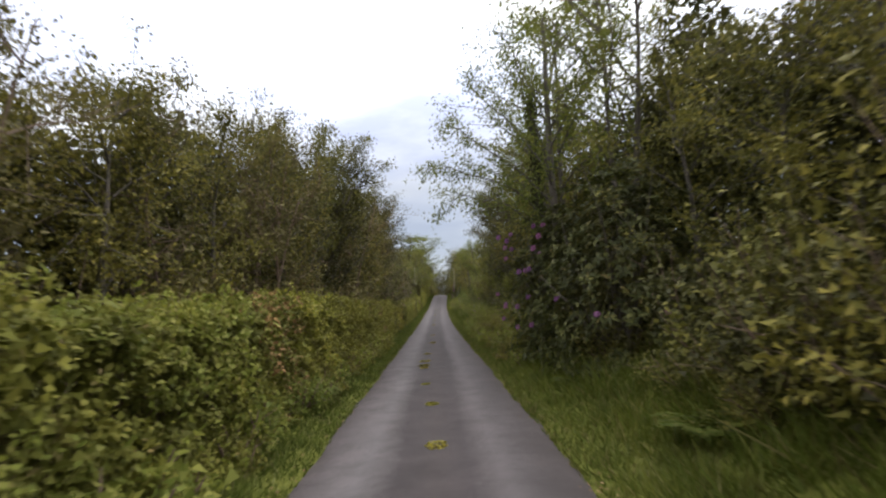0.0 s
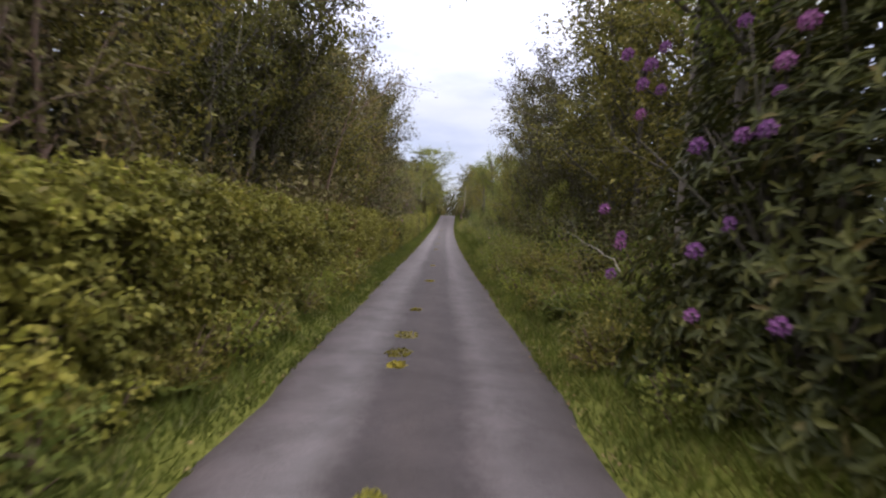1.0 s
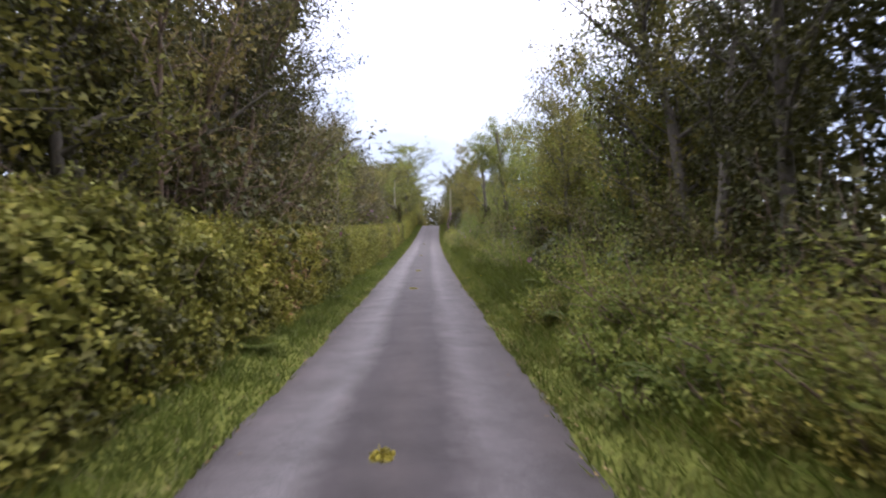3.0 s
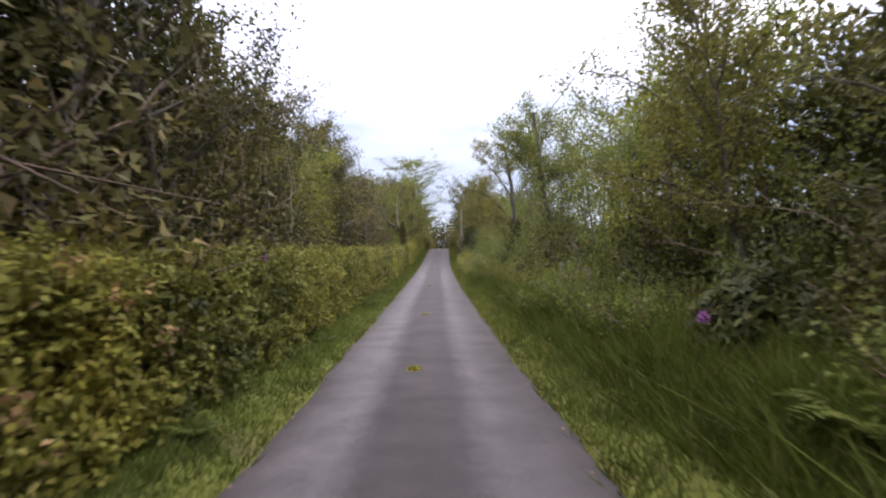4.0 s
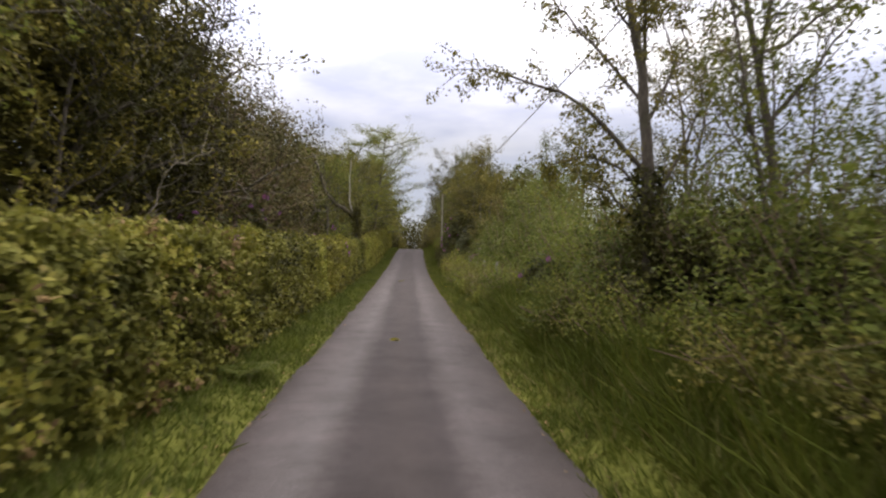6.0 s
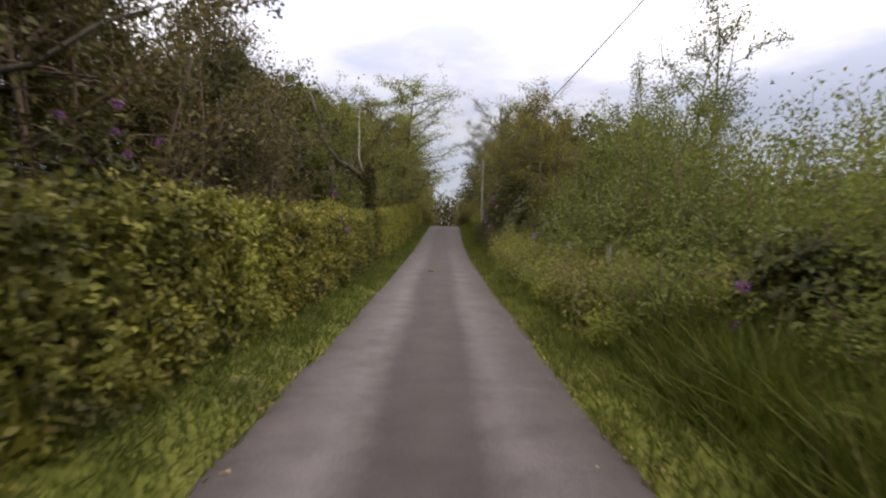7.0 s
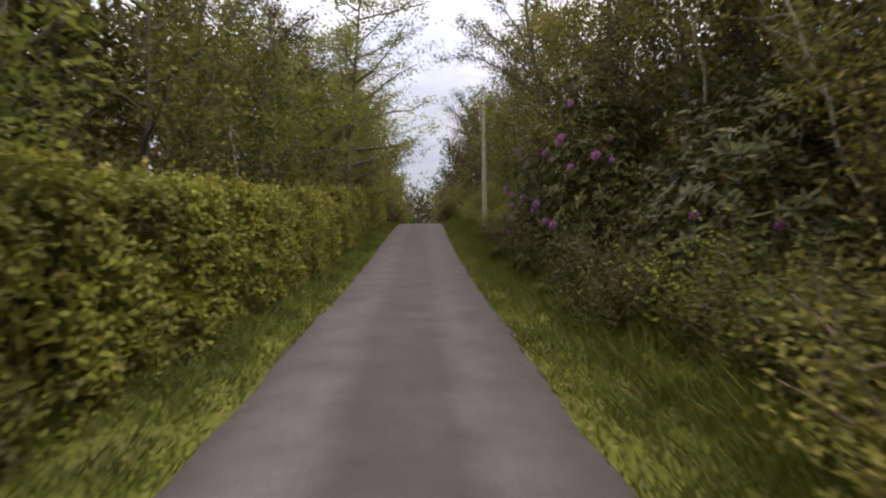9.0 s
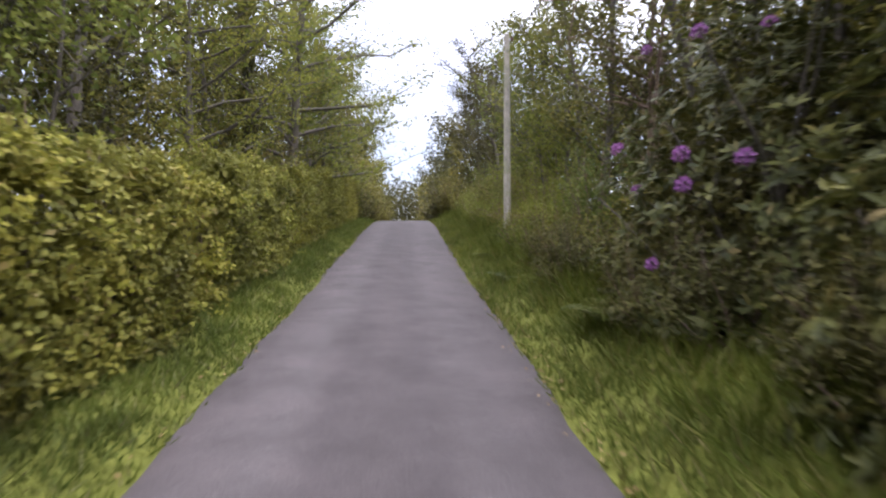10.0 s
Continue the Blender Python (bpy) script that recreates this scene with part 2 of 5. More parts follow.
# ---- mesh makers ----
def mesh_object(name, verts, loops, starts, mat, parent=None, smooth=True):
    """One mesh object from arrays of corners, corner indices and the face starts."""
    me = bpy.data.meshes.new(name)
    me.vertices.add(len(verts))
    me.vertices.foreach_set("co", np.asarray(verts, np.float32).ravel())
    me.loops.add(len(loops))
    me.loops.foreach_set("vertex_index", np.asarray(loops, np.int32))
    me.polygons.add(len(starts))
    me.polygons.foreach_set("loop_start", np.asarray(starts, np.int32))
    me.update(calc_edges=True)
    if smooth:
        me.polygons.foreach_set("use_smooth", np.ones(len(starts), bool))
    me.materials.append(mat)
    ob = new(name, me)
    if parent is not None:
        ob.parent = parent
    return ob


def quads(name, verts, faces, mat, parent=None, smooth=True):
    faces = np.asarray(faces, np.int32)
    k = faces.shape[1]
    return mesh_object(name, verts, faces.ravel(), np.arange(len(faces)) * k, mat, parent, smooth)


def part(name, bm, mat, parent, label=""):
    me = bpy.data.meshes.new(name)
    bm.to_mesh(me)
    bm.free()
    me.materials.append(mat)
    ob = new(name, me)
    ob.parent = parent
    if label:
        ob["label"] = label
    return ob


def unit(v):
    return v / np.maximum(np.linalg.norm(v, axis=-1, keepdims=True), 1e-6)


def blades(r, base, way, normal, length, width, oval=False, fold=0.25):
    """Leaf blades folded along the midrib: diamonds, or ovals with six corners."""
    base, way = np.asarray(base), unit(way)
    side = unit(np.cross(normal, way))
    up = np.cross(way, side)
    k = len(base)
    L = (length * r.uniform(0.65, 1.25, k))[:, None]
    W = (width * r.uniform(0.7, 1.2, k))[:, None] * 0.5
    if oval:
        f = fold * W
        cs = [base, base + way * L * 0.28 + side * W * 0.9 + up * f, base + way * L * 0.68 + side * W * 0.75 + up * f, base + way * L - up * L * 0.12,
              base + way * L * 0.68 - side * W * 0.75 + up * f, base + way * L * 0.28 - side * W * 0.9 + up * f]
        v = np.stack(cs, 1).reshape(-1, 3)
        o = np.arange(k)[:, None] * 6
        return v, np.concatenate([o + [[0, 1, 2, 3]], o + [[0, 3, 4, 5]]], 0)
    cs = [base, base + way * L * 0.45 + side * W + up * W * fold, base + way * L, base + way * L * 0.45 - side * W + up * W * fold]
    return np.stack(cs, 1).reshape(-1, 3), np.arange(k)[:, None] * 4 + [[0, 1, 2, 3]]


def slivers(r, base, way, normal, length, width):
    """Small simple leaves of three corners."""
    base, way = np.asarray(base), unit(way)
    side = unit(np.cross(normal, way))
    k = len(base)
    L = (length * r.uniform(0.65, 1.25, k))[:, None]
    W = (width * r.uniform(0.7, 1.2, k))[:, None] * 0.5
    skew = r.uniform(0.0, 0.45, (k, 1)) * L
    cs = [base + side * W + way * skew, base + way * L, base - side * W]
    return np.stack(cs, 1).reshape(-1, 3), np.arange(k)[:, None] * 3 + [[0, 1, 2]]


def random_ways(r, k):
    return unit(r.normal(size=(k, 3)))


def tube(path, radii, sides=5):
    path, radii = np.asarray(path, float), np.asarray(radii, float)
    way = unit(np.gradient(path, axis=0))
    ref = np.where(np.abs(way[:, 2:3]) > 0.9, [[1.0, 0, 0]], [[0, 0, 1.0]])
    a = unit(np.cross(way, ref))
    b = np.cross(way, a)
    ang = np.arange(sides) * 2 * np.pi / sides
    v = path[:, None] + radii[:, None, None] * (np.cos(ang)[None, :, None] * a[:, None] + np.sin(ang)[None, :, None] * b[:, None])
    n = len(path)
    i, j = np.meshgrid(np.arange(n - 1), np.arange(sides), indexing="ij")
    f = np.stack([i * sides + j, i * sides + (j + 1) % sides, (i + 1) * sides + (j + 1) % sides, (i + 1) * sides + j], -1).reshape(-1, 4)
    return v.reshape(-1, 3), f


def joined(pieces):
    vs, fs, o = [], [], 0
    for v, f in pieces:
        vs.append(v)
        fs.append(np.asarray(f) + o)
        o += len(v)
    return np.concatenate(vs), np.concatenate(fs)


def bent(r, start, way, length, n=5, wobble=0.12, lift=0.0):
    p, w, out = np.array(start, float), unit(np.array(way, float)), [np.array(start, float)]
    for _ in range(n - 1):
        w = unit(w + r.normal(size=3) * wobble + [0, 0, lift])
        p = p + w * length / (n - 1)
        out.append(p.copy())
    return np.array(out)


# ---- trees and bushes ----
def clumped(r, pts, count, spread, uneven=1.5):
    """Points in uneven clumps round the twigs."""
    weight = r.uniform(0.2, 1.0, len(pts)) ** uneven
    pick = r.choice(len(pts), count, p=weight / weight.sum())
    return pts[pick] + np.clip(r.normal(size=(count, 3)), -1.5, 1.5) * spread


def tree(seed, label, h, spread, trunk_r, base, leaf_mat, bark, leaf=0.16, leaves=4000, stems=1, cluster=0.18, limbs=13, flat=0.0, droop=0.0, bare=0, twigs=6, inner=420, category="tree"):
    """A tree at the origin: tapered stems with limbs and twigs, and a crown of single leaves in uneven clumps along the twigs."""
    r = np.random.default_rng(seed)
    root = tagged(new(category.replace(" ", "_")), label, category, "roadside trees")
    wood, tips, core = [], [], []
    for s in range(stems):
        out = np.clip(r.normal(size=2), -1.3, 1.3) * (0.0 if stems == 1 else 0.26)
        hh = h * (1 if s == 0 else r.uniform(0.7, 1.0))
        trunk = bent(r, (out[0], out[1], -0.15), (out[0] * 0.35, out[1] * 0.35, 1), hh, 8, 0.05)
        tr = trunk_r * (1 if s == 0 else r.uniform(0.6, 0.9))
        wood.append(tube(trunk, tr * np.linspace(1.15, 0.12, 8) ** 1.1 + 0.006, 6))
        n = max(4, limbs // stems)
        for i in range(n):
            u = base + (1 - base) * ((i + r.uniform(0.1, 0.9)) / n) ** 0.9
            k = min(u, 0.97) * 7
            p = trunk[int(k)] + (trunk[min(int(k) + 1, 7)] - trunk[int(k)]) * (k % 1)
            a = i * 2.4 + r.uniform(-0.5, 0.5)
            reach = spread * (0.5 + 0.7 * math.sin(math.pi * min(1, max(0.12, (u - base) / (1 - base) * 0.75 + 0.22)))) * r.uniform(0.65, 1.2)
            limb = bent(r, p, (math.cos(a), math.sin(a), 0.75 * (1 - flat) + 0.1), reach, 5, 0.16, 0.06 * (1 - flat) - droop)
            wood.append(tube(limb, tr * 0.4 * np.linspace(1, 0.18, 5) * (1.1 - 0.5 * u) + 0.004, 4))
            for j in range(twigs):
                q = limb[1 + j % 4] + r.normal(size=3) * 0.03
                w = unit(limb[-1] - limb[0]) + r.normal(size=3) * (0.65, 0.65, 0.5 * (1 - flat))
                twig = bent(r, q, w, reach * r.uniform(0.3, 0.6), 4, 0.2, 0.05 - droop)
                wood.append(tube(twig[::3], np.array([0.014, 0.004]), 3))
                tips.append(twig[1:])
            tips.append(limb[2:])
            core.append(limb[:4])
        tips.append(trunk[-2:])
    for _ in range(bare):
        p = trunk[r.integers(1, 5)]
        w = r.normal(size=3) * (1, 1, 0.3)
        wood.append(tube(bent(r, p, w, spread * r.uniform(0.5, 1.0), 5, 0.3), np.linspace(0.022, 0.004, 5), 3))
    v, f = joined(wood)
    quads("trunk", v, f, bark, root)
    leaves, leaf = int(leaves * 1.35), leaf * 0.82
    pos = clumped(r, np.concatenate(tips), leaves, (cluster, cluster, cluster * (0.8 - 0.6 * flat)))
    pos[:, 2] = np.maximum(pos[:, 2], 0.1)
    way = random_ways(r, leaves) * (1, 1, 0.6) + [0, 0, -0.15]
    normal = random_ways(r, leaves) * 0.75 + [0, 0, 0.8]
    pieces = [slivers(r, pos, way, normal, leaf, leaf * 0.72)]
    if inner:
        inner = int(inner * 3)
        pos = clumped(r, np.concatenate(core), inner, (0.22, 0.22, 0.2))
        pos[:, 2] = np.maximum(pos[:, 2], 0.1)
        pieces.append(slivers(r, pos, random_ways(r, inner), random_ways(r, inner) * 0.7 + [0, 0, 0.6], 0.125, 0.095))
    v, f = joined(pieces)
    quads("crown", v, f, leaf_mat, root, False)
    return root


def bush(seed, label, h, rad, leaf_mat, leaf=0.14, leaves=2300, twig=None, name="bush", category="bush", stems=15):
    """A bush leafy to the ground: many stems from the base, leaves in clumps on an uneven shell."""
    r = np.random.default_rng(seed)
    root = tagged(new(name), label, category, "roadside bushes")
    wood, tips = [], []
    for i in range(stems):
        a, up = i * 2.4 + r.uniform(-0.4, 0.4), r.uniform(0.25, 1.0)
        wide = rad * math.sqrt(max(0.05, 1.05 - up * up))
        end = np.array([math.cos(a) * wide, math.sin(a) * wide, h * up]) * r.uniform(0.75, 1.08)
        start = np.array([end[0] * 0.3, end[1] * 0.3, -0.05])
        stem = bent(r, start, end - start, np.linalg.norm(end - start), 5, 0.09, 0.01)
        wood.append(tube(stem, np.linspace(0.022, 0.004, 5), 4))
        tips.append(stem[1:])
        for j in range(3):
            t = bent(r, stem[1 + j], unit(end - start) + r.normal(size=3) * 0.7, rad * r.uniform(0.25, 0.5), 4, 0.2)
            wood.append(tube(t[::3], np.array([0.008, 0.003]), 3))
            tips.append(t)
    v, f = joined(wood)
    tagged(quads("branchwork", v, f, twig or TWIG, root), kind="stuff")
    leaves, leaf = int(leaves * 1.35), leaf * 0.8
    pos = clumped(r, np.concatenate(tips), leaves, np.array((0.16, 0.16, 0.13)) * max(0.8, rad / 1.4), 1.3)
    pos[:, 2] = np.maximum(pos[:, 2], 0.03)
    pos[:, :2] *= np.minimum(1, rad * r.uniform(0.85, 1.1, leaves) / np.maximum(np.hypot(pos[:, 0], pos[:, 1]), 0.01))[:, None]
    out = unit(pos * (1, 1, 0.5))
    way = random_ways(r, leaves) + out * 0.6
    normal = random_ways(r, leaves) * 0.6 + [0, 0, 0.7] + out * 0.5
    k, deep = (420, 0.16) if h > 3 else (220, leaf * 1.25)
    core = clumped(r, np.concatenate(tips) * 0.78, k, (0.16, 0.16, 0.14))
    core[:, 2] = np.maximum(core[:, 2], 0.08)
    v, f = joined([slivers(r, pos, way, normal, leaf, leaf * 0.72), slivers(r, core, random_ways(r, k), random_ways(r, k) * 0.6 + [0, 0, 0.7], deep, deep * 0.75)])
    quads("foliage", v, f, leaf_mat, root, False)
    return root


SLOPE_Y = np.array([22, 36, 55, 70, 87, 97, 106, 112, 118, 135, 160, 180], float)
SLOPE = np.array([0.0017, 0.0054, 0.0214, 0.0285, 0.0518, 0.0827, 0.0905, 0.0591, 0.0008, -0.0800, -0.0300, 0.0000])
RISE = np.concatenate([[0], np.cumsum((SLOPE[1:] + SLOPE[:-1]) / 2 * np.diff(SLOPE_Y))])


def road_z(y):
    """Height of the lane along its length: level, a slow rise to a crest, then a fall."""
    y = np.clip(np.asarray(y, float), SLOPE_Y[0], SLOPE_Y[-1])
    i = np.clip(np.searchsorted(SLOPE_Y, y, side="right") - 1, 0, len(SLOPE) - 2)
    d = y - SLOPE_Y[i]
    return RISE[i] + SLOPE[i] * d + 0.5 * (SLOPE[i + 1] - SLOPE[i]) / (SLOPE_Y[i + 1] - SLOPE_Y[i]) * d * d


def lane_x(y):
    """Where the lane's middle lies: it drifts a little to one side, then bends gently to the other."""
    y = np.asarray(y, float)
    return np.interp(y, (-20, 0, 15, 30, 45, 60, 72, 85, 100, 118, 140), (0, 0, -0.08, -0.17, -0.2, -0.18, -0.1, 0.03, 0.32, 0.82, 1.3))


def ground_z(x, y):
    x, y = np.asarray(x, float), np.asarray(y, float)
    x = x - lane_x(y)
    side = np.clip((np.abs(x) - 1.4) / 0.9, 0, 1)
    rough = 0.05 * np.sin(x * 1.7 + y * 0.9) * np.sin(y * 1.3 - x * 0.6) + 0.04 * np.sin(y * 2.9 + x * 2.1)
    bank = 0.35 * np.clip((x - 1.75) / 1.3, 0, 1) ** 1.3
    return road_z(y) - 0.05 + bank + side * (0.13 + rough) + np.clip((np.abs(x) - 6) / 20, 0, 1) * 0.3


USED = set()


def plant(proto, x, y, scale=1.0, turn=0.0, tall=1.0, sink=0.0, label=""):
    """Sets a thing on the ground: the first one is the thing itself, later ones are copies of it."""
    m = pose(x, y, float(ground_z(x, y)) - sink, 0, 0, turn)
    if proto in USED:
        ob = copy_thing(proto, m)
    else:
        USED.add(proto)
        ob = proto
        ob.matrix_basis = m
    ob.scale = (scale, scale, scale * tall)
    if label:
        ob["label"] = label
    return ob


# ---- ground and lane ----
def build_ground():
    xs = np.concatenate([[-3000, -900, -300, -120, -60, -30, -18, -12], np.arange(-9, -3, 0.75), np.arange(-3, -1.2, 0.2), [-0.7, 0, 0.7], np.arange(1.2, 4.2, 0.2), np.arange(4.5, 9.1, 0.75), [12, 18, 30, 60, 120, 300, 900, 3000]])
    ys = np.concatenate([[-3000, -900, -300, -120, -60, -30], np.arange(-20, 125, 0.5), np.arange(126, 240, 4), [260, 320, 450, 700, 1200, 3000]])
    X, Y = np.meshgrid(xs, ys, indexing="ij")
    X = X + lane_x(Y)
    Z = ground_z(X, Y)
    a, b = X.shape
    i, j = np.meshgrid(np.arange(a - 1), np.arange(b - 1), indexing="ij")
    f = np.stack([i * b + j, (i + 1) * b + j, (i + 1) * b + j + 1, i * b + j + 1], -1).reshape(-1, 4)
    ob = quads("ground", np.stack([X, Y, Z], -1).reshape(-1, 3), f, SOIL)
    tagged(ob, "rough green and brown earth under the lane's verges", "ground", kind="structure")


def build_road():
    ys = np.concatenate([np.arange(-20, 125, 0.25), np.arange(125, 240, 2.0)])
    us = np.linspace(-1, 1, 15)
    U, Y = np.meshgrid(us, ys, indexing="ij")
    left = 1.46 + 0.035 * np.sin(Y * 0.9) + 0.02 * np.sin(Y * 2.7 + 1) + 0.008 * np.sin(Y * 7.1)
    right = 1.46 + 0.035 * np.sin(Y * 0.8 + 2) + 0.02 * np.sin(Y * 2.9) + 0.008 * np.sin(Y * 6.3)
    X = np.where(U < 0, U * left, U * right)
    Z = road_z(Y) + 0.03 * (1 - U * U) - 0.012 + 0.002 * np.sin(Y * 2.1 + X * 3)
    Z = np.where(np.abs(U) > 0.99, Z - 0.06, Z)
    X = X + lane_x(Y)
    a, b = X.shape
    i, j = np.meshgrid(np.arange(a - 1), np.arange(b - 1), indexing="ij")
    f = np.stack([i * b + j, (i + 1) * b + j, (i + 1) * b + j + 1, i * b + j + 1], -1).reshape(-1, 4)
    ob = quads("road", np.stack([X, Y, Z], -1).reshape(-1, 3), f, ASPHALT)
    across = ob.data.attributes.new("across", "FLOAT", "POINT")
    across.data.foreach_set("value", (U * 1.46).astype(np.float32).ravel())
    tagged(ob, "narrow grey asphalt lane with two paler wheel tracks", "road", kind="structure")


build_ground()
build_road()


def grass(name, label, x0, x1, y0, y1, count, low, high, seed, width=0.02, mat=GRASS, tuft=0.3):
    """Grass blades, denser and taller in tufts."""
    r = np.random.default_rng(seed)
    x = r.uniform(x0, x1, count * 2)
    y = r.uniform(y0, y1, count * 2)
    thick = 0.5 + 0.5 * np.sin(x * 5.1 + 1.7 * np.sin(y * 1.9)) * np.sin(y * 2.7 + 1.3 * np.sin(x * 4))
    keep = r.uniform(0, 1, count * 2) < (1 - tuft) * 0.5 + tuft * thick
    x, y, thick = x[keep], y[keep], thick[keep]
    k = len(x)
    edge = np.clip(np.abs(x - (x0 if abs(x0) < abs(x1) else x1)) / 0.35, 0.7, 1)
    length = (low + (high - low) * r.uniform(0, 1, k) ** 1.5) * edge * (0.7 + 0.5 * thick)
    x = x + lane_x(y)
    base = np.stack([x, y, ground_z(x, y) - 0.02], -1)
    way = np.stack([r.normal(size=k) * 0.38, r.normal(size=k) * 0.38, np.ones(k)], -1)
    way = unit(way)
    side = unit(np.cross(way, random_ways(r, k) * (1, 1, 0.1))) * width * 0.5
    tip = base + way * length[:, None]
    tip += np.stack([r.normal(size=k), r.normal(size=k), -np.abs(r.normal(size=k)) * 0.6], -1) * length[:, None] * 0.3
    v = np.stack([base + side, tip, base - side], 1)
    f = np.arange(k)[:, None] * 3 + [[0, 1, 2]]
    ob = quads(name, v.reshape(-1, 3), f, mat, None, False)
    return tagged(ob, label, "grass", kind="stuff")


grass("verge_grass", "short yellow-green grass between the lane and the hedge", -2.35, -1.37, -8, 118, 110000, 0.07, 0.24, 21, 0.026)
grass("verge_grass", "long soft green grass along the lane's edge", 1.37, 2.3, -8, 122, 100000, 0.1, 0.32, 22, 0.024, MEADOW)
grass("bank_grass", "tall rank grass on the low bank", 2.0, 3.9, -8, 36, 42000, 0.2, 0.6, 25, 0.026, LUSH_GRASS)
grass("bank_grass", "tall rank grass on the low bank", 2.0, 3.9, 36, 66, 46000, 0.35, 0.85, 23, 0.026, LUSH_GRASS)
grass("bank_grass", "tall rank grass on the low bank", 2.0, 3.7, 66, 124, 54000, 0.25, 0.6, 24, 0.026, LUSH_GRASS)


# ---- hedge ----
def lump(a, b):
    return 0.5 * np.sin(a * 1.7 + 1.9 * np.sin(b * 2.3 + a * 0.6) + b * 1.1) + 0.3 * np.sin(a * 4.3 + b * 3.1) + 0.2 * np.sin(b * 6.1 - a * 2.2)


def hedge_top(y):
    """Height of the hedge: loose and low at first, then trimmed level and higher."""
    y = np.asarray(y, float)
    level = np.interp(y, (-8, 4, 12, 30, 36, 46, 55, 66, 80, 89, 95), (1.74, 1.74, 1.78, 1.76, 1.62, 1.6, 1.7, 1.76, 1.85, 1.87, 1.96))
    loose = np.interp(y, (50, 60), (1.0, 0.45))
    return level + loose * (0.05 * np.sin(y * 0.9) + 0.06 * np.sin(y * 2.3 + 1 + np.sin(y * 0.7)) + 0.05 * np.sin(y * 5.3))


def hedge(y0, y1, seed, label, mats, dense=125):
    """One stretch of hedge: stems, an inner mass of leaves and an outer skin of leafy shoots, each with a dozen leaves."""
    r = np.random.default_rng(seed)
    root = tagged(new("hedge"), label, "hedge", "hedge along the lane")
    mid = (y0 + y1) / 2
    root.location = (-2.9 + float(lane_x(mid)), mid, float(ground_z(-2.9 + float(lane_x(mid)), mid)))
    span = y1 - y0
    stems = []
    for _ in range(int(span * 7)):
        p = np.array([r.uniform(-0.4, 0.3), r.uniform(-span / 2, span / 2), -0.05])
        stems.append(tube(bent(r, p, (-abs(r.normal()) * 0.2, r.normal() * 0.3, 1), r.uniform(1.1, 1.6), 6, 0.12), np.linspace(0.02, 0.005, 6), 4))
    v, f = joined(stems)
    tagged(quads("branchwork", v, f, TWIG, root), kind="stuff")

    def skin(k, inset, jitter):
        """Points on the face, the rounded shoulder and the top, with the way out of the hedge."""
        y = r.uniform(-span / 2, span / 2, k)
        top = hedge_top(y + mid)
        s = r.uniform(0, 1, k) ** 0.95 * (top + 1.1)
        on_face = s < top
        z = np.where(on_face, s, top)
        loose = np.interp(y + mid, (50, 60, 82, 86), (1.0, 0.7, 0.6, 0.4))
        foot = np.interp(y + mid, (-5, 10, 16, 30), (0.14, 0.14, 0.05, 0.0)) * np.clip(1 - z / 0.9, 0, 1)
        x = np.where(on_face, 0.73 - 0.12 * (z / 2.0) ** 2 + foot, 0.61 - (s - top))
        n = np.where(on_face[:, None], [[1, 0, 0.2]], [[0.15, 0, 1]])
        round_off = np.clip((z - (top - 0.2)) / 0.2, 0, 1) * on_face
        x = x - 0.12 * round_off ** 2
        z = z - 0.07 * np.clip(1 - (s - top) / 0.25, 0, 1) * (~on_face)
        n = unit(n + np.stack([0 * y, 0 * y, round_off], -1))
        a, b = y + mid, z + 0.6 * x
        bulge = 0.07 * lump(a, b * 1.6) + 0.05 * np.sin(a * 7.3 + 2.1 * np.sin(b * 5.1) + b * 4.0) + 0.03 * np.sin(a * 13.0 - b * 9.0 + 1.7 * np.sin(b * 7.7))
        p = np.stack([x, y, z], -1) + n * (bulge * loose - inset)[:, None] - n * np.abs(r.normal(size=(k, 1))) * jitter
        p[:, 2] = np.maximum(p[:, 2], 0.05)
        return p, n

    shares = [(HEDGE_LEAF, 1.0)] if not mats else mats
    for m, share in shares:
        p, n = skin(int(span * dense * share), 0.0, 0.06)
        if m is not HEDGE_LEAF and share < 1.1:
            c = lump(p[:, 1] * 0.8 + seed, p[:, 2] * 1.1)
            p, n = p[c > 0.05] + n[c > 0.05] * 0.04, n[c > 0.05]
        per = 11
        tip = n + random_ways(r, len(p)) * 0.55 + [0, 0, 0.25]
        along = r.uniform(-0.09, 0.05, (len(p), per, 1))
        pos = (p[:, None] + unit(tip)[:, None] * along + r.normal(size=(len(p), per, 3)) * 0.035).reshape(-1, 3)
        out = np.repeat(unit(tip), per, 0)
        k = len(pos)
        way = random_ways(r, k) + out * 0.5 + [0, 0, -0.3]
        normal = out * 0.7 + random_ways(r, k) * 0.5 + [0, 0, 0.6]
        v, f = blades(r, pos, way, normal, 0.078, 0.056)
        quads("foliage", v, f, m, root, False)
    k = int(span * 1000)
    p, n = skin(k, 0.2, 0.1)
    v, f = slivers(r, p, random_ways(r, k), n + random_ways(r, k) * 0.4, 0.13, 0.1)
    quads("inner_foliage", v, f, HEDGE_LEAF, root, False)
    # shoots that stick out of the top
    k = int(span * float(np.interp(mid, (45, 60), (9, 4))))
    y = r.uniform(-span / 2, span / 2, k)
    x = r.uniform(-0.4, 0.55, k)
    shoots, lp = [], []
    for i in range(k):
        path = bent(r, (x[i], y[i], hedge_top(y[i] + mid) - 0.12), (r.normal() * 0.45 + 0.15, r.normal() * 0.45, 1), r.uniform(0.16, 0.36), 4, 0.2)
        shoots.append(tube(path, np.linspace(0.005, 0.002, 4), 3))
        lp.append(np.repeat(path[1:], 4, 0))
    v, f = joined(shoots)
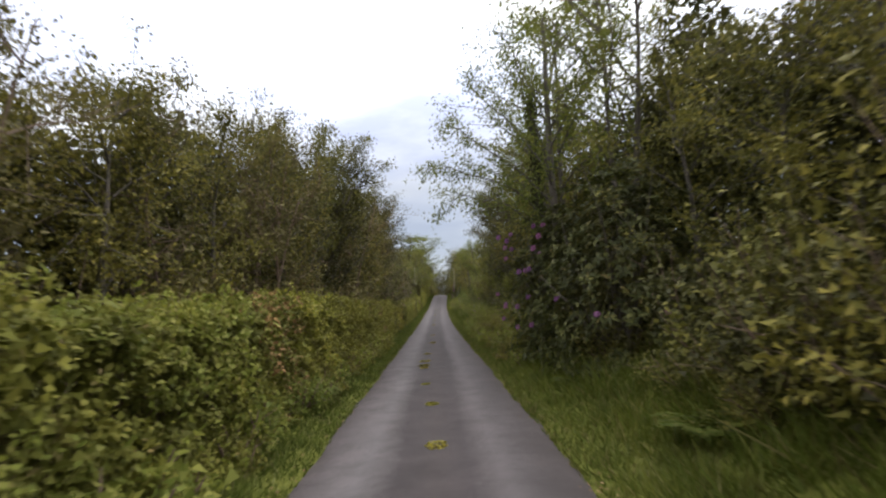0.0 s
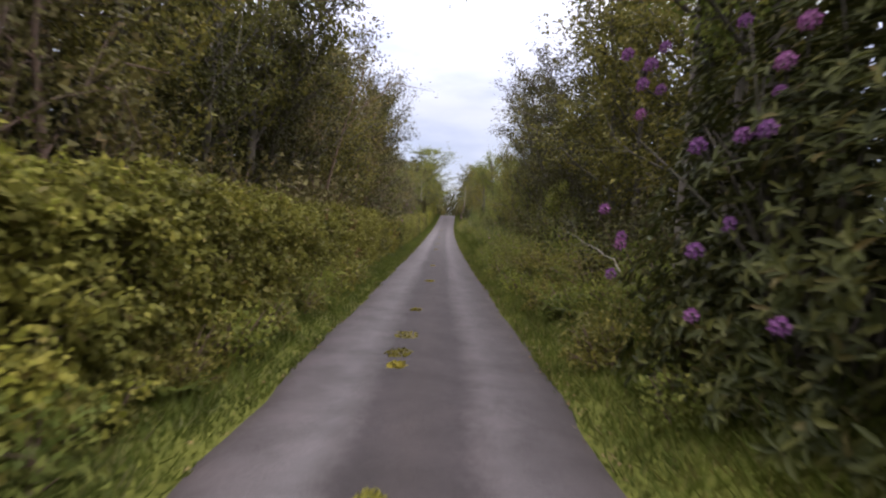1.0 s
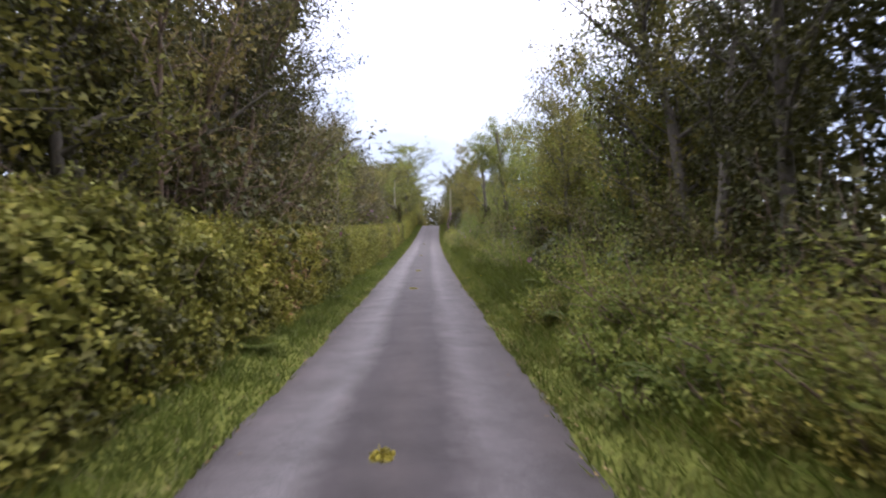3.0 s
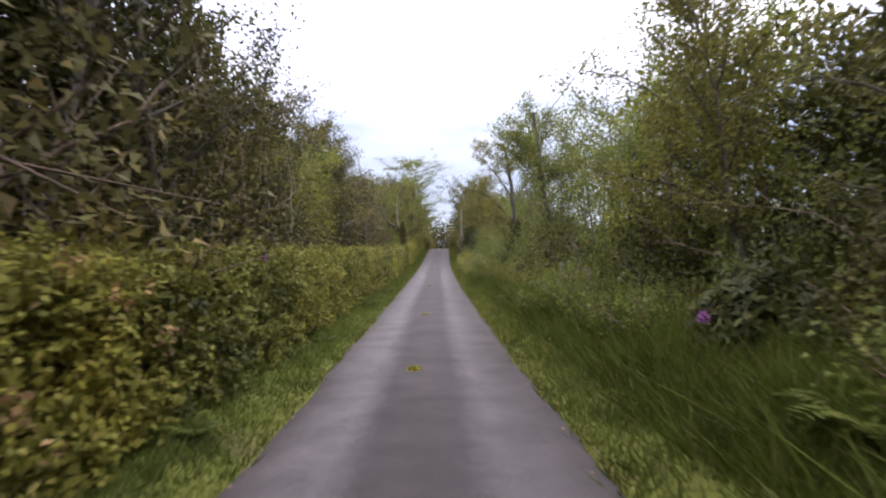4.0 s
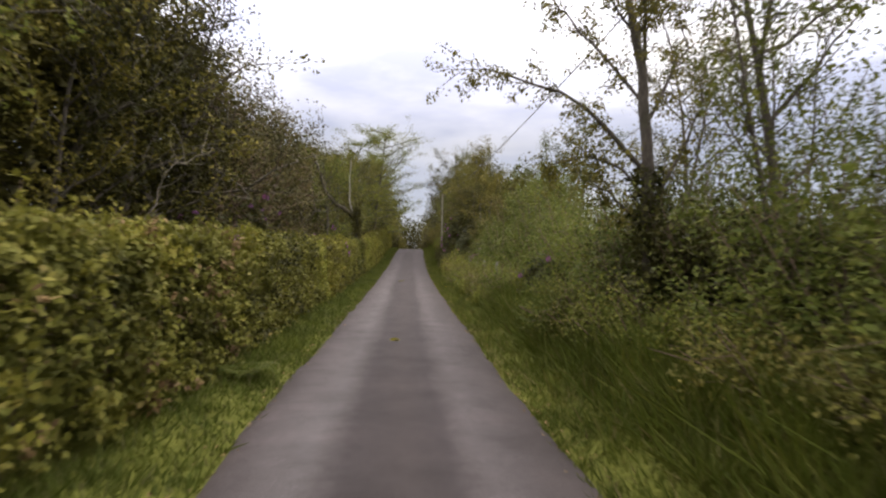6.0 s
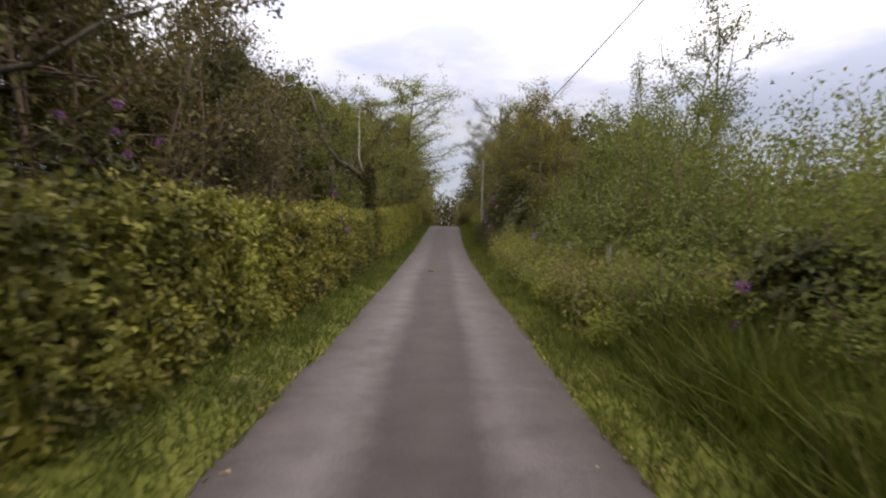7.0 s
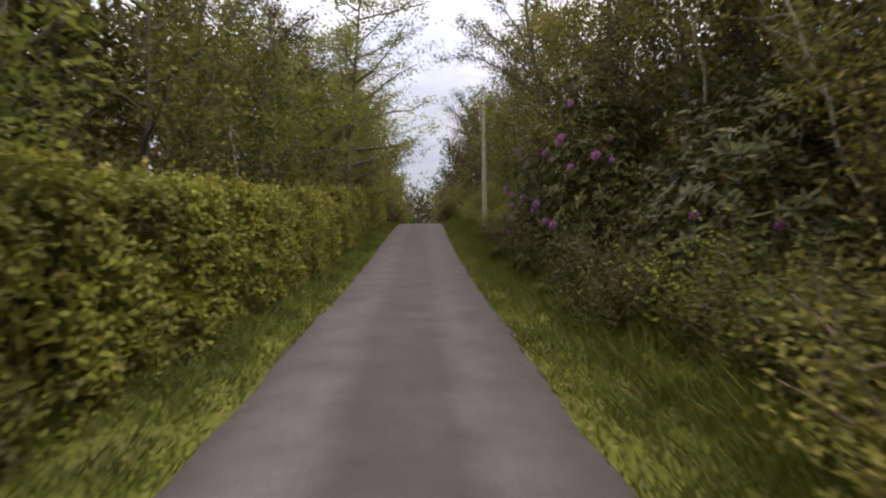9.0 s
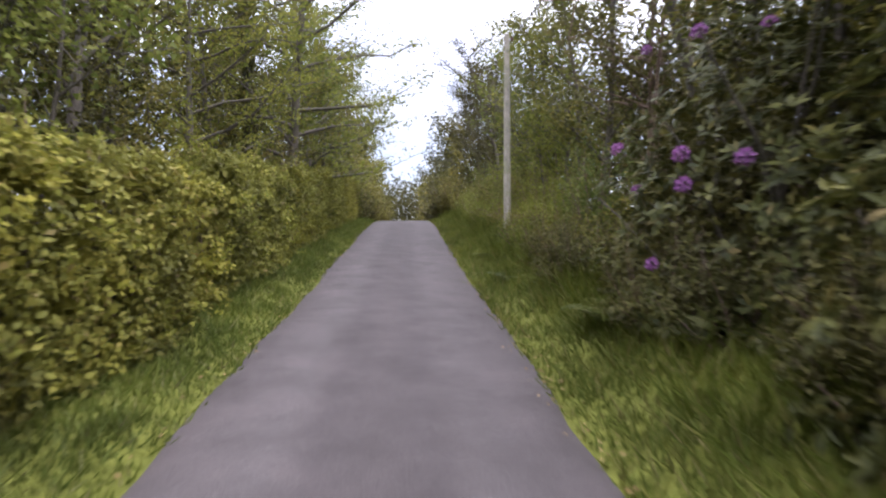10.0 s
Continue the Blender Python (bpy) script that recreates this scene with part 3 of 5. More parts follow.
    tagged(quads("shoot_wood", v, f, TWIG, root), kind="stuff")
    lp = np.concatenate(lp) + r.normal(size=(k * 12, 3)) * 0.02
    v, f = blades(r, lp, random_ways(r, len(lp)) + [0, 0, 0.3], random_ways(r, len(lp)) * 0.5 + [0, 0, 1], 0.07, 0.048)
    quads("shoot_foliage", v, f, BRIGHT_LEAF if mats and any(m is BRIGHT_LEAF for m, _ in mats) else HEDGE_LEAF, root, False)
    return root


H_PLAIN = "overgrown green roadside hedge with yellowish leaf tips"
H_BRIGHT = "hedge stretch with bright yellow-green young leaves"
H_DRY = "hedge stretch with brown dry bramble leaves among green"
H_PALE = "hedge stretch covered in pale yellow-green new leaves"
BRIGHT_MIX = [(HEDGE_LEAF, 0.65), (BRIGHT_LEAF, 1.0)]
PALE_MIX = [(HEDGE_LEAF, 0.4), (BRIGHT_LEAF, 1.15)]
DRY_MIX = [(HEDGE_LEAF, 0.95), (DEAD_LEAF, 0.3)]
# DARK_LEAF shares put the hedge's deep shade into the colour, in patches
HEDGES = [(-8, -3, H_PLAIN, None), (-3, 2, H_PLAIN, None), (2, 6.5, H_BRIGHT, BRIGHT_MIX), (6.5, 9, H_DRY, DRY_MIX), (9, 14, H_BRIGHT, [(HEDGE_LEAF, 0.9), (BRIGHT_LEAF, 0.35)]),
          (14, 19, H_PLAIN, None), (19, 24, H_DRY, [(HEDGE_LEAF, 1.0), (DEAD_LEAF, 0.12)]), (24, 29, H_PLAIN, None), (29, 34, H_PLAIN, [(HEDGE_LEAF, 0.85), (DARK_LEAF, 0.3)]), (34, 39, H_DRY, [(HEDGE_LEAF, 1.0), (DEAD_LEAF, 0.12)]),
          (39, 44, H_PLAIN, [(HEDGE_LEAF, 0.85), (DARK_LEAF, 0.3)]), (44, 49, H_PLAIN, None), (49, 54, H_PLAIN, None), (54, 59, H_DRY, [(HEDGE_LEAF, 1.0), (DEAD_LEAF, 0.15)]), (59, 64, H_PLAIN, [(HEDGE_LEAF, 0.85), (DARK_LEAF, 0.3)]),
          (64, 65.9, H_PLAIN, [(HEDGE_LEAF, 0.85), (DARK_LEAF, 0.3)]), (65.9, 67.3, H_PALE, PALE_MIX), (67.3, 72, H_PLAIN, [(HEDGE_LEAF, 0.85), (DARK_LEAF, 0.3)]), (72, 77, H_PLAIN, [(HEDGE_LEAF, 0.85), (DARK_LEAF, 0.3)]), (77, 81.5, H_PLAIN, [(HEDGE_LEAF, 0.85), (DARK_LEAF, 0.3)]), (81.5, 83.7, H_BRIGHT, [(HEDGE_LEAF, 0.95), (BRIGHT_LEAF, 0.35)]), (83.7, 85.5, H_PALE, PALE_MIX),
          (85.5, 90, H_BRIGHT, [(HEDGE_LEAF, 0.95), (BRIGHT_LEAF, 0.4)]), (90, 95, H_BRIGHT, [(HEDGE_LEAF, 0.95), (BRIGHT_LEAF, 0.45)]), (95, 100, H_BRIGHT, [(HEDGE_LEAF, 0.9), (BRIGHT_LEAF, 0.35)])]
for i, (a, b, text, mats) in enumerate(HEDGES):
    hedge(a, b, 100 + i, text, mats, 45 if b < 3 else 125)
for i, a in enumerate(range(100, 120, 5)):
    hedge(a, a + 5, 160 + i, H_PLAIN, None, 60)


# ---- kinds of tree and bush ----
ASH = [tree(201 + i, "leafy olive-green roadside tree with a dark trunk", 8.0, 2.2, 0.1, 0.2, OLIVE_LEAF, BARK, 0.14, 3900, limbs=15) for i in range(3)]
OAK = [tree(211 + i, "dense dark green tree behind the verge", 8.5, 2.4, 0.13, 0.22, DARK_LEAF, BARK, 0.122, 4500, limbs=16, inner=520) for i in range(2)]
HAZEL = [tree(221 + i, "many-stemmed hazel with fresh green leaves", 6.5, 1.9, 0.045, 0.08, FRESH_LEAF, BARK, 0.13, 3800, stems=4, limbs=20) for i in range(3)]
BROWN = [tree(231 + i, "brownish thicket tree with many bare twigs", 6.5, 1.9, 0.06, 0.08, BROWN_LEAF, TWIG, 0.12, 3100, stems=3, limbs=20, bare=36) for i in range(3)]
BIRCH = [tree(241 + i, "slender airy birch with thin pale stems", 7.0, 1.4, 0.05, 0.33, GREY_LEAF, BARK, 0.095, 2700, stems=3, limbs=20, cluster=0.13, inner=60) for i in range(3)]
BEECH = [tree(251 + i, "tall beech with flat layered sprays of leaves", 10.5, 3.4, 0.16, 0.14, FRESH_LEAF, BARK, 0.15, 6000, limbs=26, flat=0.75, cluster=0.26, inner=700) for i in range(2)]
POPLAR = [tree(254, "tall light green tree overhanging the lane", 10.0, 2.3, 0.1, 0.36, FRESH_LEAF, BARK, 0.125, 5200, stems=2, limbs=24, inner=300)]
WOOD = [tree(256 + i, "dense olive tree deeper in the wood", 8.5, 2.8, 0.16, 0.08, DARK_LEAF if i else OLIVE_LEAF, BARK, 0.34, 1500, limbs=12, cluster=0.45, twigs=2, inner=0) for i in range(2)]
WILLOW = [bush(261 + i, "soft green willow scrub bush", 3.2, 1.7, FRESH_LEAF if i == 1 else GREY_LEAF, 0.098, 4700, stems=26) for i in range(3)]
SCRUB = [bush(271 + i, "low olive-green thicket under the trees", 2.4, 1.4, OLIVE_LEAF, 0.12, 2300, stems=13) for i in range(2)]
DRYSCRUB = [bush(281 + i, "brownish twiggy undergrowth under the trees", 2.3, 1.3, BROWN_LEAF, 0.12, 1700, stems=13) for i in range(2)]
BRAMBLE = [bush(291 + i, "low sprawling bramble with mixed green leaves", 0.85, 1.0, OLIVE_LEAF if i == 1 else FRESH_LEAF, 0.066, 1800, name="bramble", category="bramble", stems=11) for i in range(3)]
WEED = [bush(301 + i, "low leafy weeds in the verge grass", 0.5, 0.42, FRESH_LEAF if i else OLIVE_LEAF, 0.075, 420, name="weed", category="weed", stems=7) for i in range(2)]
# much like SCRUB, with the shade under the trees put into the leaf colour
DARKSCRUB = [bush(296 + i, "shaded dark green undergrowth bush", 2.3, 1.4, DARK_LEAF, 0.12, 2100, stems=13) for i in range(2)]
YEW = [tree(263, "dark green tree with flat layered branches", 8.0, 2.3, 0.14, 0.12, DARK_LEAF, BARK, 0.115, 4600, limbs=24, flat=0.85, cluster=0.2, inner=260)]
LONE = [tree(262, "loose-branched young tree with small leaves", 7.0, 1.9, 0.06, 0.3, OLIVE_LEAF, BARK, 0.085, 5200, stems=2, limbs=18, cluster=0.17, inner=0)]


def leaning_tree(seed, label, x, y, trunk, limbs, leaf_mat, leaf=0.085, leaves=6500, loose=0.07, ivy=1800):
    """A tree with its own trunk line and limbs, each with twigs and loose leaves, and ivy round the foot."""
    r = np.random.default_rng(seed)
    root = tagged(new("tree"), label, "tree", "roadside trees")
    root.location = (x, y, float(ground_z(x, y)))

    def along(pts, n, wobble):
        pts, t = np.array(pts, float), np.linspace(0, 1, n)
        return np.stack([np.interp(t, np.linspace(0, 1, len(pts)), pts[:, i]) for i in range(3)], -1) + r.normal(size=(n, 3)) * wobble * np.linspace(0, 1, n)[:, None]

    stem = along(trunk, 12, 0.04)
    v, f = tube(stem, np.linspace(0.13, 0.05, 12), 8)
    bole = quads("trunk", v, f, BARK, root)
    tips = []
    for pts, rad in limbs:
        p = along(pts, 9, 0.08)
        pieces = [tube(p, np.linspace(rad, 0.008, 9), 6)]
        for i in range(1, 9):
            for _ in range(3):
                w = unit(p[i] - p[i - 1]) + r.normal(size=3) * (0.6, 0.6, 0.45) + [0, 0, -0.1]
                twig = bent(r, p[i], w, r.uniform(0.35, 0.85), 5, 0.2, -0.03)
                pieces.append(tube(twig[::2], np.array([0.009, 0.005, 0.003]), 3))
                tips.append(twig[1:])
        v, f = joined([(a, np.concatenate([b[:, :3], b[:, [0, 2, 3]]])) for a, b in pieces])
        quads("limb", v, f, BARK, bole)
    pts = np.concatenate(tips)
    pos = clumped(r, pts, leaves, (loose, loose, loose * 0.8), 1.2)
    v, f = blades(r, pos, random_ways(r, leaves) + [0, 0, -0.4], random_ways(r, leaves) * 0.7 + [0, 0, 0.8], leaf, leaf * 0.55)
    quads("crown", v, f, leaf_mat, root, False)
    k = ivy
    h = r.uniform(0, 1, k) ** 1.3 * 2.6
    a = r.uniform(0, 6.283, k)
    wide = 0.14 + 0.28 * np.clip(1 - h / 1.4, 0, 1) + np.abs(r.normal(size=k)) * 0.06
    base = np.stack([np.interp(h, stem[:, 2], stem[:, 0]) + np.cos(a) * wide, np.interp(h, stem[:, 2], stem[:, 1]) + np.sin(a) * wide, h], -1)
    v, f = slivers(r, base, random_ways(r, k) + [0, 0, -0.4], random_ways(r, k) + [0, 0, 0.3], 0.1, 0.08)
    quads("ivy", v, f, DARK_LEAF, root, False)
    return root


leaning_tree(259, "dark-stemmed alder with loose leafy branches over the lane", 3.6, 59.3, [(0, 0, -0.1), (0.02, 0, 1.4), (-0.03, 0, 2.6), (-0.1, 0, 3.9), (-0.25, 0.1, 4.9), (-0.3, 0.2, 5.7)],
             [([(-0.03, 0, 2.5), (-0.8, 0.25, 3.45), (-1.8, 0.45, 4.05), (-2.9, 0.7, 4.3)], 0.045), ([(-0.05, 0, 2.1), (-0.45, 0.3, 2.7), (-0.9, 0.6, 2.9), (-1.4, 0.9, 2.75)], 0.03),
              ([(0, 0, 1.9), (0.5, 0.2, 2.7), (0.9, 0.3, 3.5), (1.2, 0.4, 4.6)], 0.04), ([(-0.1, 0, 3.6), (-0.6, 0.5, 4.6), (-1.2, 0.8, 5.4), (-1.5, 1.2, 6.0)], 0.035),
              ([(-0.1, 0, 3.2), (0.5, 0.4, 4.1), (1.0, 0.8, 5.0), (1.3, 1.0, 5.8)], 0.035), ([(-0.1, 0, 4.2), (-0.3, -0.5, 5.0), (-0.6, -1.0, 5.7)], 0.03), ([(-0.25, 0.1, 4.6), (0.2, 0.4, 5.3), (0.6, 0.5, 6.0)], 0.025), ([(-0.25, 0.1, 4.8), (-0.8, 0.1, 5.4), (-1.2, 0, 6.0)], 0.025), ([(0, 0, 1.6), (-0.4, 0.7, 2.3), (-0.6, 1.5, 2.7)], 0.025)], OLIVE_LEAF, 0.08, 9500)
leaning_tree(258, "light green tree with a dense round bough", 4.3, 54.2, [(0, 0, -0.1), (-0.1, 0, 1.6), (-0.3, 0, 3.0), (-0.5, 0, 4.4), (-0.6, 0.1, 6.2)],
             [([(-0.4, 0, 3.6), (-0.9, -0.1, 4.3), (-1.4, -0.1, 4.7), (-1.9, -0.1, 4.6)], 0.04), ([(-0.4, 0, 4.0), (-0.9, 0.1, 4.8), (-1.3, 0.1, 5.2), (-1.8, 0, 5.3)], 0.04), ([(-0.5, 0, 4.4), (-0.9, 0, 5.2), (-1.2, 0, 5.7), (-1.5, 0, 6.0)], 0.035),
              ([(-0.5, 0, 4.2), (-0.9, 0.4, 4.9), (-1.2, 0.6, 5.4), (-1.5, 0.7, 5.5)], 0.035), ([(-0.5, 0, 4.2), (-0.8, -0.4, 4.8), (-1.1, -0.6, 5.1), (-1.4, -0.7, 5.2)], 0.035), ([(-0.5, 0, 4.8), (-0.3, 0.4, 5.6), (0, 0.6, 6.3)], 0.03),
              ([(-0.4, 0, 3.4), (0.2, 0.2, 4.4), (0.6, 0.3, 5.4), (0.9, 0.4, 6.2)], 0.035), ([(-0.5, 0, 5.0), (-0.7, 0.1, 6.0), (-0.9, 0.1, 6.7)], 0.03)], FRESH_LEAF, 0.08, 9000, 0.11, 700)
leaning_tree(260, "light green tree with airy branches over the lane", 3.3, 13.6, [(0, 0, -0.1), (-0.05, 0, 2), (-0.1, 0, 4), (-0.1, 0, 6), (0, 0, 8.6)],
             [([(-0.1, 0, 3.0), (-1.0, -0.2, 3.9), (-2.0, -0.4, 4.4), (-3.1, -0.5, 4.6)], 0.035), ([(-0.1, 0, 3.6), (-1.0, 0.1, 4.6), (-1.9, -0.1, 5.2), (-2.7, -0.3, 5.7)], 0.035),
              ([(-0.1, 0, 2.6), (-0.9, -0.4, 3.2), (-1.8, -0.7, 3.7), (-2.6, -0.8, 3.75)], 0.03), ([(-0.1, 0, 4.4), (-0.8, 0.4, 5.6), (-1.5, 0.5, 6.4), (-2.0, 0.5, 7.2)], 0.035),
              ([(-0.1, 0, 4.0), (-0.5, -0.9, 5.0), (-0.9, -1.6, 5.8), (-1.1, -2.0, 6.6)], 0.03), ([(-0.1, 0, 5.0), (0.5, -0.7, 6.2), (0.9, -1.3, 7.2)], 0.03), ([(-0.1, 0, 5.6), (-0.5, 0.3, 7.0), (-0.9, 0.3, 8.2)], 0.03)],
             FRESH_LEAF, 0.085, 9000, 0.13, 900)
leaning_tree(264, "slender tree with leafy twigs over the lane", 5.5, 95.3, [(0, 0, -0.1), (-0.25, 0.1, 2.2), (-0.9, 0, 4.2), (-1.5, -0.2, 5.6), (-1.7, -0.1, 8.0)],
             [([(-1.0, 0, 4.2), (-2.2, -0.2, 5.2), (-3.2, -0.3, 5.7), (-4.1, -0.5, 5.7)], 0.035), ([(-1.3, -0.1, 4.8), (-2.1, -0.5, 5.7), (-2.8, -0.8, 6.2), (-3.5, -1.0, 6.4)], 0.03), ([(-1.5, -0.1, 5.4), (-2.2, 0.3, 6.3), (-2.9, 0.5, 6.8), (-3.6, 0.6, 7.1)], 0.03),
              ([(-1.6, -0.1, 6.0), (-2.2, -0.3, 6.9), (-2.7, -0.4, 7.6), (-3.1, -0.4, 8.2)], 0.03), ([(-1.6, 0, 6.2), (-1.4, -0.6, 7.2), (-1.2, -1.0, 8.0)], 0.03), ([(-1.6, 0, 6.6), (-1.2, 0.5, 7.6), (-0.8, 0.8, 8.4)], 0.03)], OLIVE_LEAF, 0.075, 6000, 0.11, 2200)
leaning_tree(261, "broad oak with a crooked crown over the hedge", -4.7, 21.8, [(0, 0, -0.1), (0.05, 0, 2), (0.1, 0, 4), (0.2, 0, 6), (0.3, 0, 8.0)],
             [([(0.1, 0, 3.6), (0.9, -0.1, 5.2), (1.7, 0, 6.4), (2.7, 0, 7.1)], 0.06), ([(0.1, 0, 4.2), (0.7, -0.3, 6.0), (1.4, -0.2, 7.3), (2.0, -0.2, 8.2)], 0.06), ([(0.1, 0, 3.2), (0.9, 0.3, 4.6), (1.6, 0.2, 5.6), (2.2, 0.1, 6.0)], 0.05),
              ([(0.1, 0, 4.6), (0.2, -0.9, 6.2), (0.6, -1.6, 7.4), (0.9, -2.0, 8.2)], 0.05), ([(0.2, 0, 5.5), (0.7, 0.5, 7.0), (1.0, 0.9, 8.4)], 0.04), ([(0.1, 0, 5.0), (-0.6, -0.8, 6.6), (-0.9, -1.3, 7.8)], 0.04)],
             OLIVE_LEAF, 0.12, 6500, 0.16, 1200)
ALDER = [tree(259, "dark-stemmed alder with loose leafy branches", 7.0, 2.0, 0.09, 0.3, GREY_LEAF, BARK, 0.12, 2000, limbs=14, cluster=0.2, inner=60)]


LEFT_Y, LEFT_H = (-10, 3, 6, 9, 13, 17, 24, 46, 51, 59, 62, 66, 70, 76, 80, 99, 104, 125), (5.6, 5.4, 5.8, 6.3, 6.7, 7.2, 8.5, 8.6, 6.4, 6.2, 8.2, 8.2, 6.4, 6.4, 8.0, 8.2, 10.0, 9.5)
RIGHT_Y, RIGHT_H = (-10, 8, 10.5, 14, 17, 33, 36, 45, 50, 57, 60, 80, 83, 88, 92, 125), (6.0, 6.0, 8.4, 8.6, 8.0, 7.8, 6.0, 6.0, 6.6, 6.6, 3.2, 4.2, 5.6, 6.8, 7.8, 7.8)


def wood_top(x, y):
    """How high the wood stands beside the lane."""
    return np.where(np.asarray(x) < 0, np.interp(y, LEFT_Y, LEFT_H), np.interp(y, RIGHT_Y, RIGHT_H))


def tree_row(seed, kinds, y0, y1, step, xa, xb, gap=(0, 0)):
    """A loose row of trees as tall as the wood is there."""
    r = random.Random(seed)
    y = y0
    while y < y1:
        k, full = r.choice(kinds)
        x = r.uniform(xa, xb)
        if gap[0] < y < gap[1]:
            y += step
            continue
        plant(k, x + float(lane_x(y)), y + r.uniform(-0.3, 0.3) * step, float(wood_top(x, y)) * r.uniform(0.86, 1.04) / full, r.uniform(0, 360), r.uniform(0.94, 1.06))
        y += step * r.uniform(0.85, 1.15)


def row(seed, kinds, y0, y1, step, xa, xb, low, high, full=7.5, sink=0.0):
    """A loose row of plants; low and high are heights, full the height of the kind as built."""
    r = random.Random(seed)
    y = y0
    while y < y1:
        k = r.choice(kinds)
        s = r.uniform(low, high) / full
        plant(k, r.uniform(xa, xb) + float(lane_x(y)), y + r.uniform(-0.3, 0.3) * step, s, r.uniform(0, 360), r.uniform(0.94, 1.06), sink)
        y += step * r.uniform(0.85, 1.15)


# behind the hedge
TALL = [(k, 8.4) for k in ASH]
DARK = [(k, 8.9) for k in OAK]
FRESH = [(k, 7.0) for k in HAZEL]
TWIGGY = [(k, 7.0) for k in BROWN]
AIRY = [(k, 7.2) for k in BIRCH]
BROAD = [(k, 10.6) for k in BEECH]
tree_row(1, TALL + TALL + DARK + TWIGGY, -8, 9, 1.5, -5.2, -4.4)
tree_row(2, TALL + TALL + TWIGGY + DARK, 9, 18, 1.6, -4.9, -4.2)
tree_row(46, DARK + DARK + TALL, 18, 26, 1.6, -4.9, -4.2)
tree_row(48, TALL + TWIGGY + DARK, 26, 34, 1.6, -4.9, -4.2)
tree_row(3, DARK + DARK + TWIGGY, 34, 44, 1.5, -4.9, -4.2)
tree_row(49, TALL + DARK + TWIGGY, 44, 50, 1.6, -4.9, -4.2)
tree_row(4, FRESH + TALL + TWIGGY, 50, 57.4, 1.8, -5.2, -4.4)
tree_row(5, DARK + DARK + TALL, 57.5, 66, 1.6, -6.0, -5.2)
tree_row(6, TWIGGY + TWIGGY + DARK, 67, 79, 1.6, -5.2, -4.4, (76.2, 83.5))
tree_row(7, FRESH + TALL, 79, 90, 2.3, -5.2, -4.4, (76.2, 83.5))
tree_row(10, TALL + DARK + FRESH, 90, 100, 2.0, -5.6, -4.6)
tree_row(9, DARK + DARK + TWIGGY, 74, 85, 1.2, -7.6, -6.6)
tree_row(8, BROAD + TALL, 100, 122, 3.0, -5.0, -4.2)
row(7, WOOD, 122, 190, 4.5, -5.0, -3.8, 7.5, 9.0, 8.5)
row(11, DRYSCRUB + SCRUB, -4, 14, 1.7, -4.6, -4.0, 2.4, 3.2, 2.4)
row(14, DRYSCRUB + DARKSCRUB, 14, 54, 2.3, -4.6, -4.0, 3.0, 4.2, 2.4)
row(12, DRYSCRUB, 65.5, 76.5, 2.4, -4.5, -3.9, 2.2, 3.0, 2.3)
row(13, DRYSCRUB + DARKSCRUB, 83, 120, 2.3, -4.5, -3.9, 2.4, 3.4, 2.4)

# beyond the verge on the other side
tree_row(31, TALL + TALL + DARK, -8, 10, 1.5, 4.6, 5.3)
row(32, SCRUB + DARKSCRUB * 3, -6, 8, 1.3, 3.5, 4.1, 2.0, 2.6, 2.4)
tree_row(45, TALL + TALL + DARK, 17.5, 24, 1.6, 4.3, 5.0)
tree_row(33, DARK, 24.2, 34, 1.6, 4.2, 4.9)
row(34, DARKSCRUB, 16, 39, 1.7, 3.9, 4.5, 1.9, 2.7, 2.4)
row(55, BRAMBLE, 16, 39, 1.5, 3.5, 4.3, 0.8, 1.25, 0.85)
tree_row(35, FRESH + TALL, 36, 47, 1.8, 4.5, 5.3)
row(36, SCRUB + WILLOW, 34, 47, 2.0, 4.7, 5.3, 1.7, 2.3, 2.7)
row(56, SCRUB + WILLOW + DARKSCRUB, 44, 60, 1.5, 4.0, 4.8, 2.2, 3.1, 2.7)
tree_row(37, AIRY + FRESH + FRESH, 46.5, 58.5, 1.5, 4.6, 6.4)
row(38, WILLOW, 58, 81, 1.8, 4.3, 5.2, 2.7, 3.4, 3.2)
row(39, WILLOW, 60, 69, 2.0, 6.2, 8.0, 3.0, 3.7, 3.2)
row(63, WILLOW, 69, 82, 2.0, 5.9, 8.2, 3.6, 4.6, 3.2)
tree_row(40, TWIGGY + TALL + TWIGGY, 79.5, 91, 1.9, 4.4, 5.3)
tree_row(50, TWIGGY + AIRY + TALL, 91, 102, 1.9, 4.4, 5.3)
row(41, DARKSCRUB + DRYSCRUB, 80, 94, 2.1, 3.8, 4.3, 1.9, 2.8, 2.4)
tree_row(42, TALL + FRESH, 102.5, 108, 2.0, 4.5, 5.3)
tree_row(47, DARK, 110.5, 122, 2.4, 4.2, 5.0)
row(43, SCRUB + WILLOW, 95, 120, 2.2, 3.7, 4.4, 1.5, 2.4, 2.7)
row(59, BRAMBLE, 92, 112, 1.8, 2.8, 3.4, 0.6, 1.0, 0.85)
row(58, SCRUB + DARKSCRUB, 117, 140, 2.0, 1.9, 3.2, 2.2, 3.2, 2.4)
row(64, SCRUB + DARKSCRUB, 116, 140, 2.0, -3.2, -2.1, 2.2, 3.2, 2.4)
row(44, WOOD, 122, 190, 4.5, 3.8, 5.0, 6.5, 8.0, 8.5)
row(66, HAZEL, 74, 80.5, 1.9, 5.3, 6.4, 4.8, 5.5, 7.0)
row(48, SCRUB + WILLOW, 46, 82, 4.5, 9.0, 12.0, 2.6, 3.6, 2.8)
row(49, BRAMBLE, 15, 35, 1.5, 2.8, 3.5, 0.75, 1.05, 0.85)
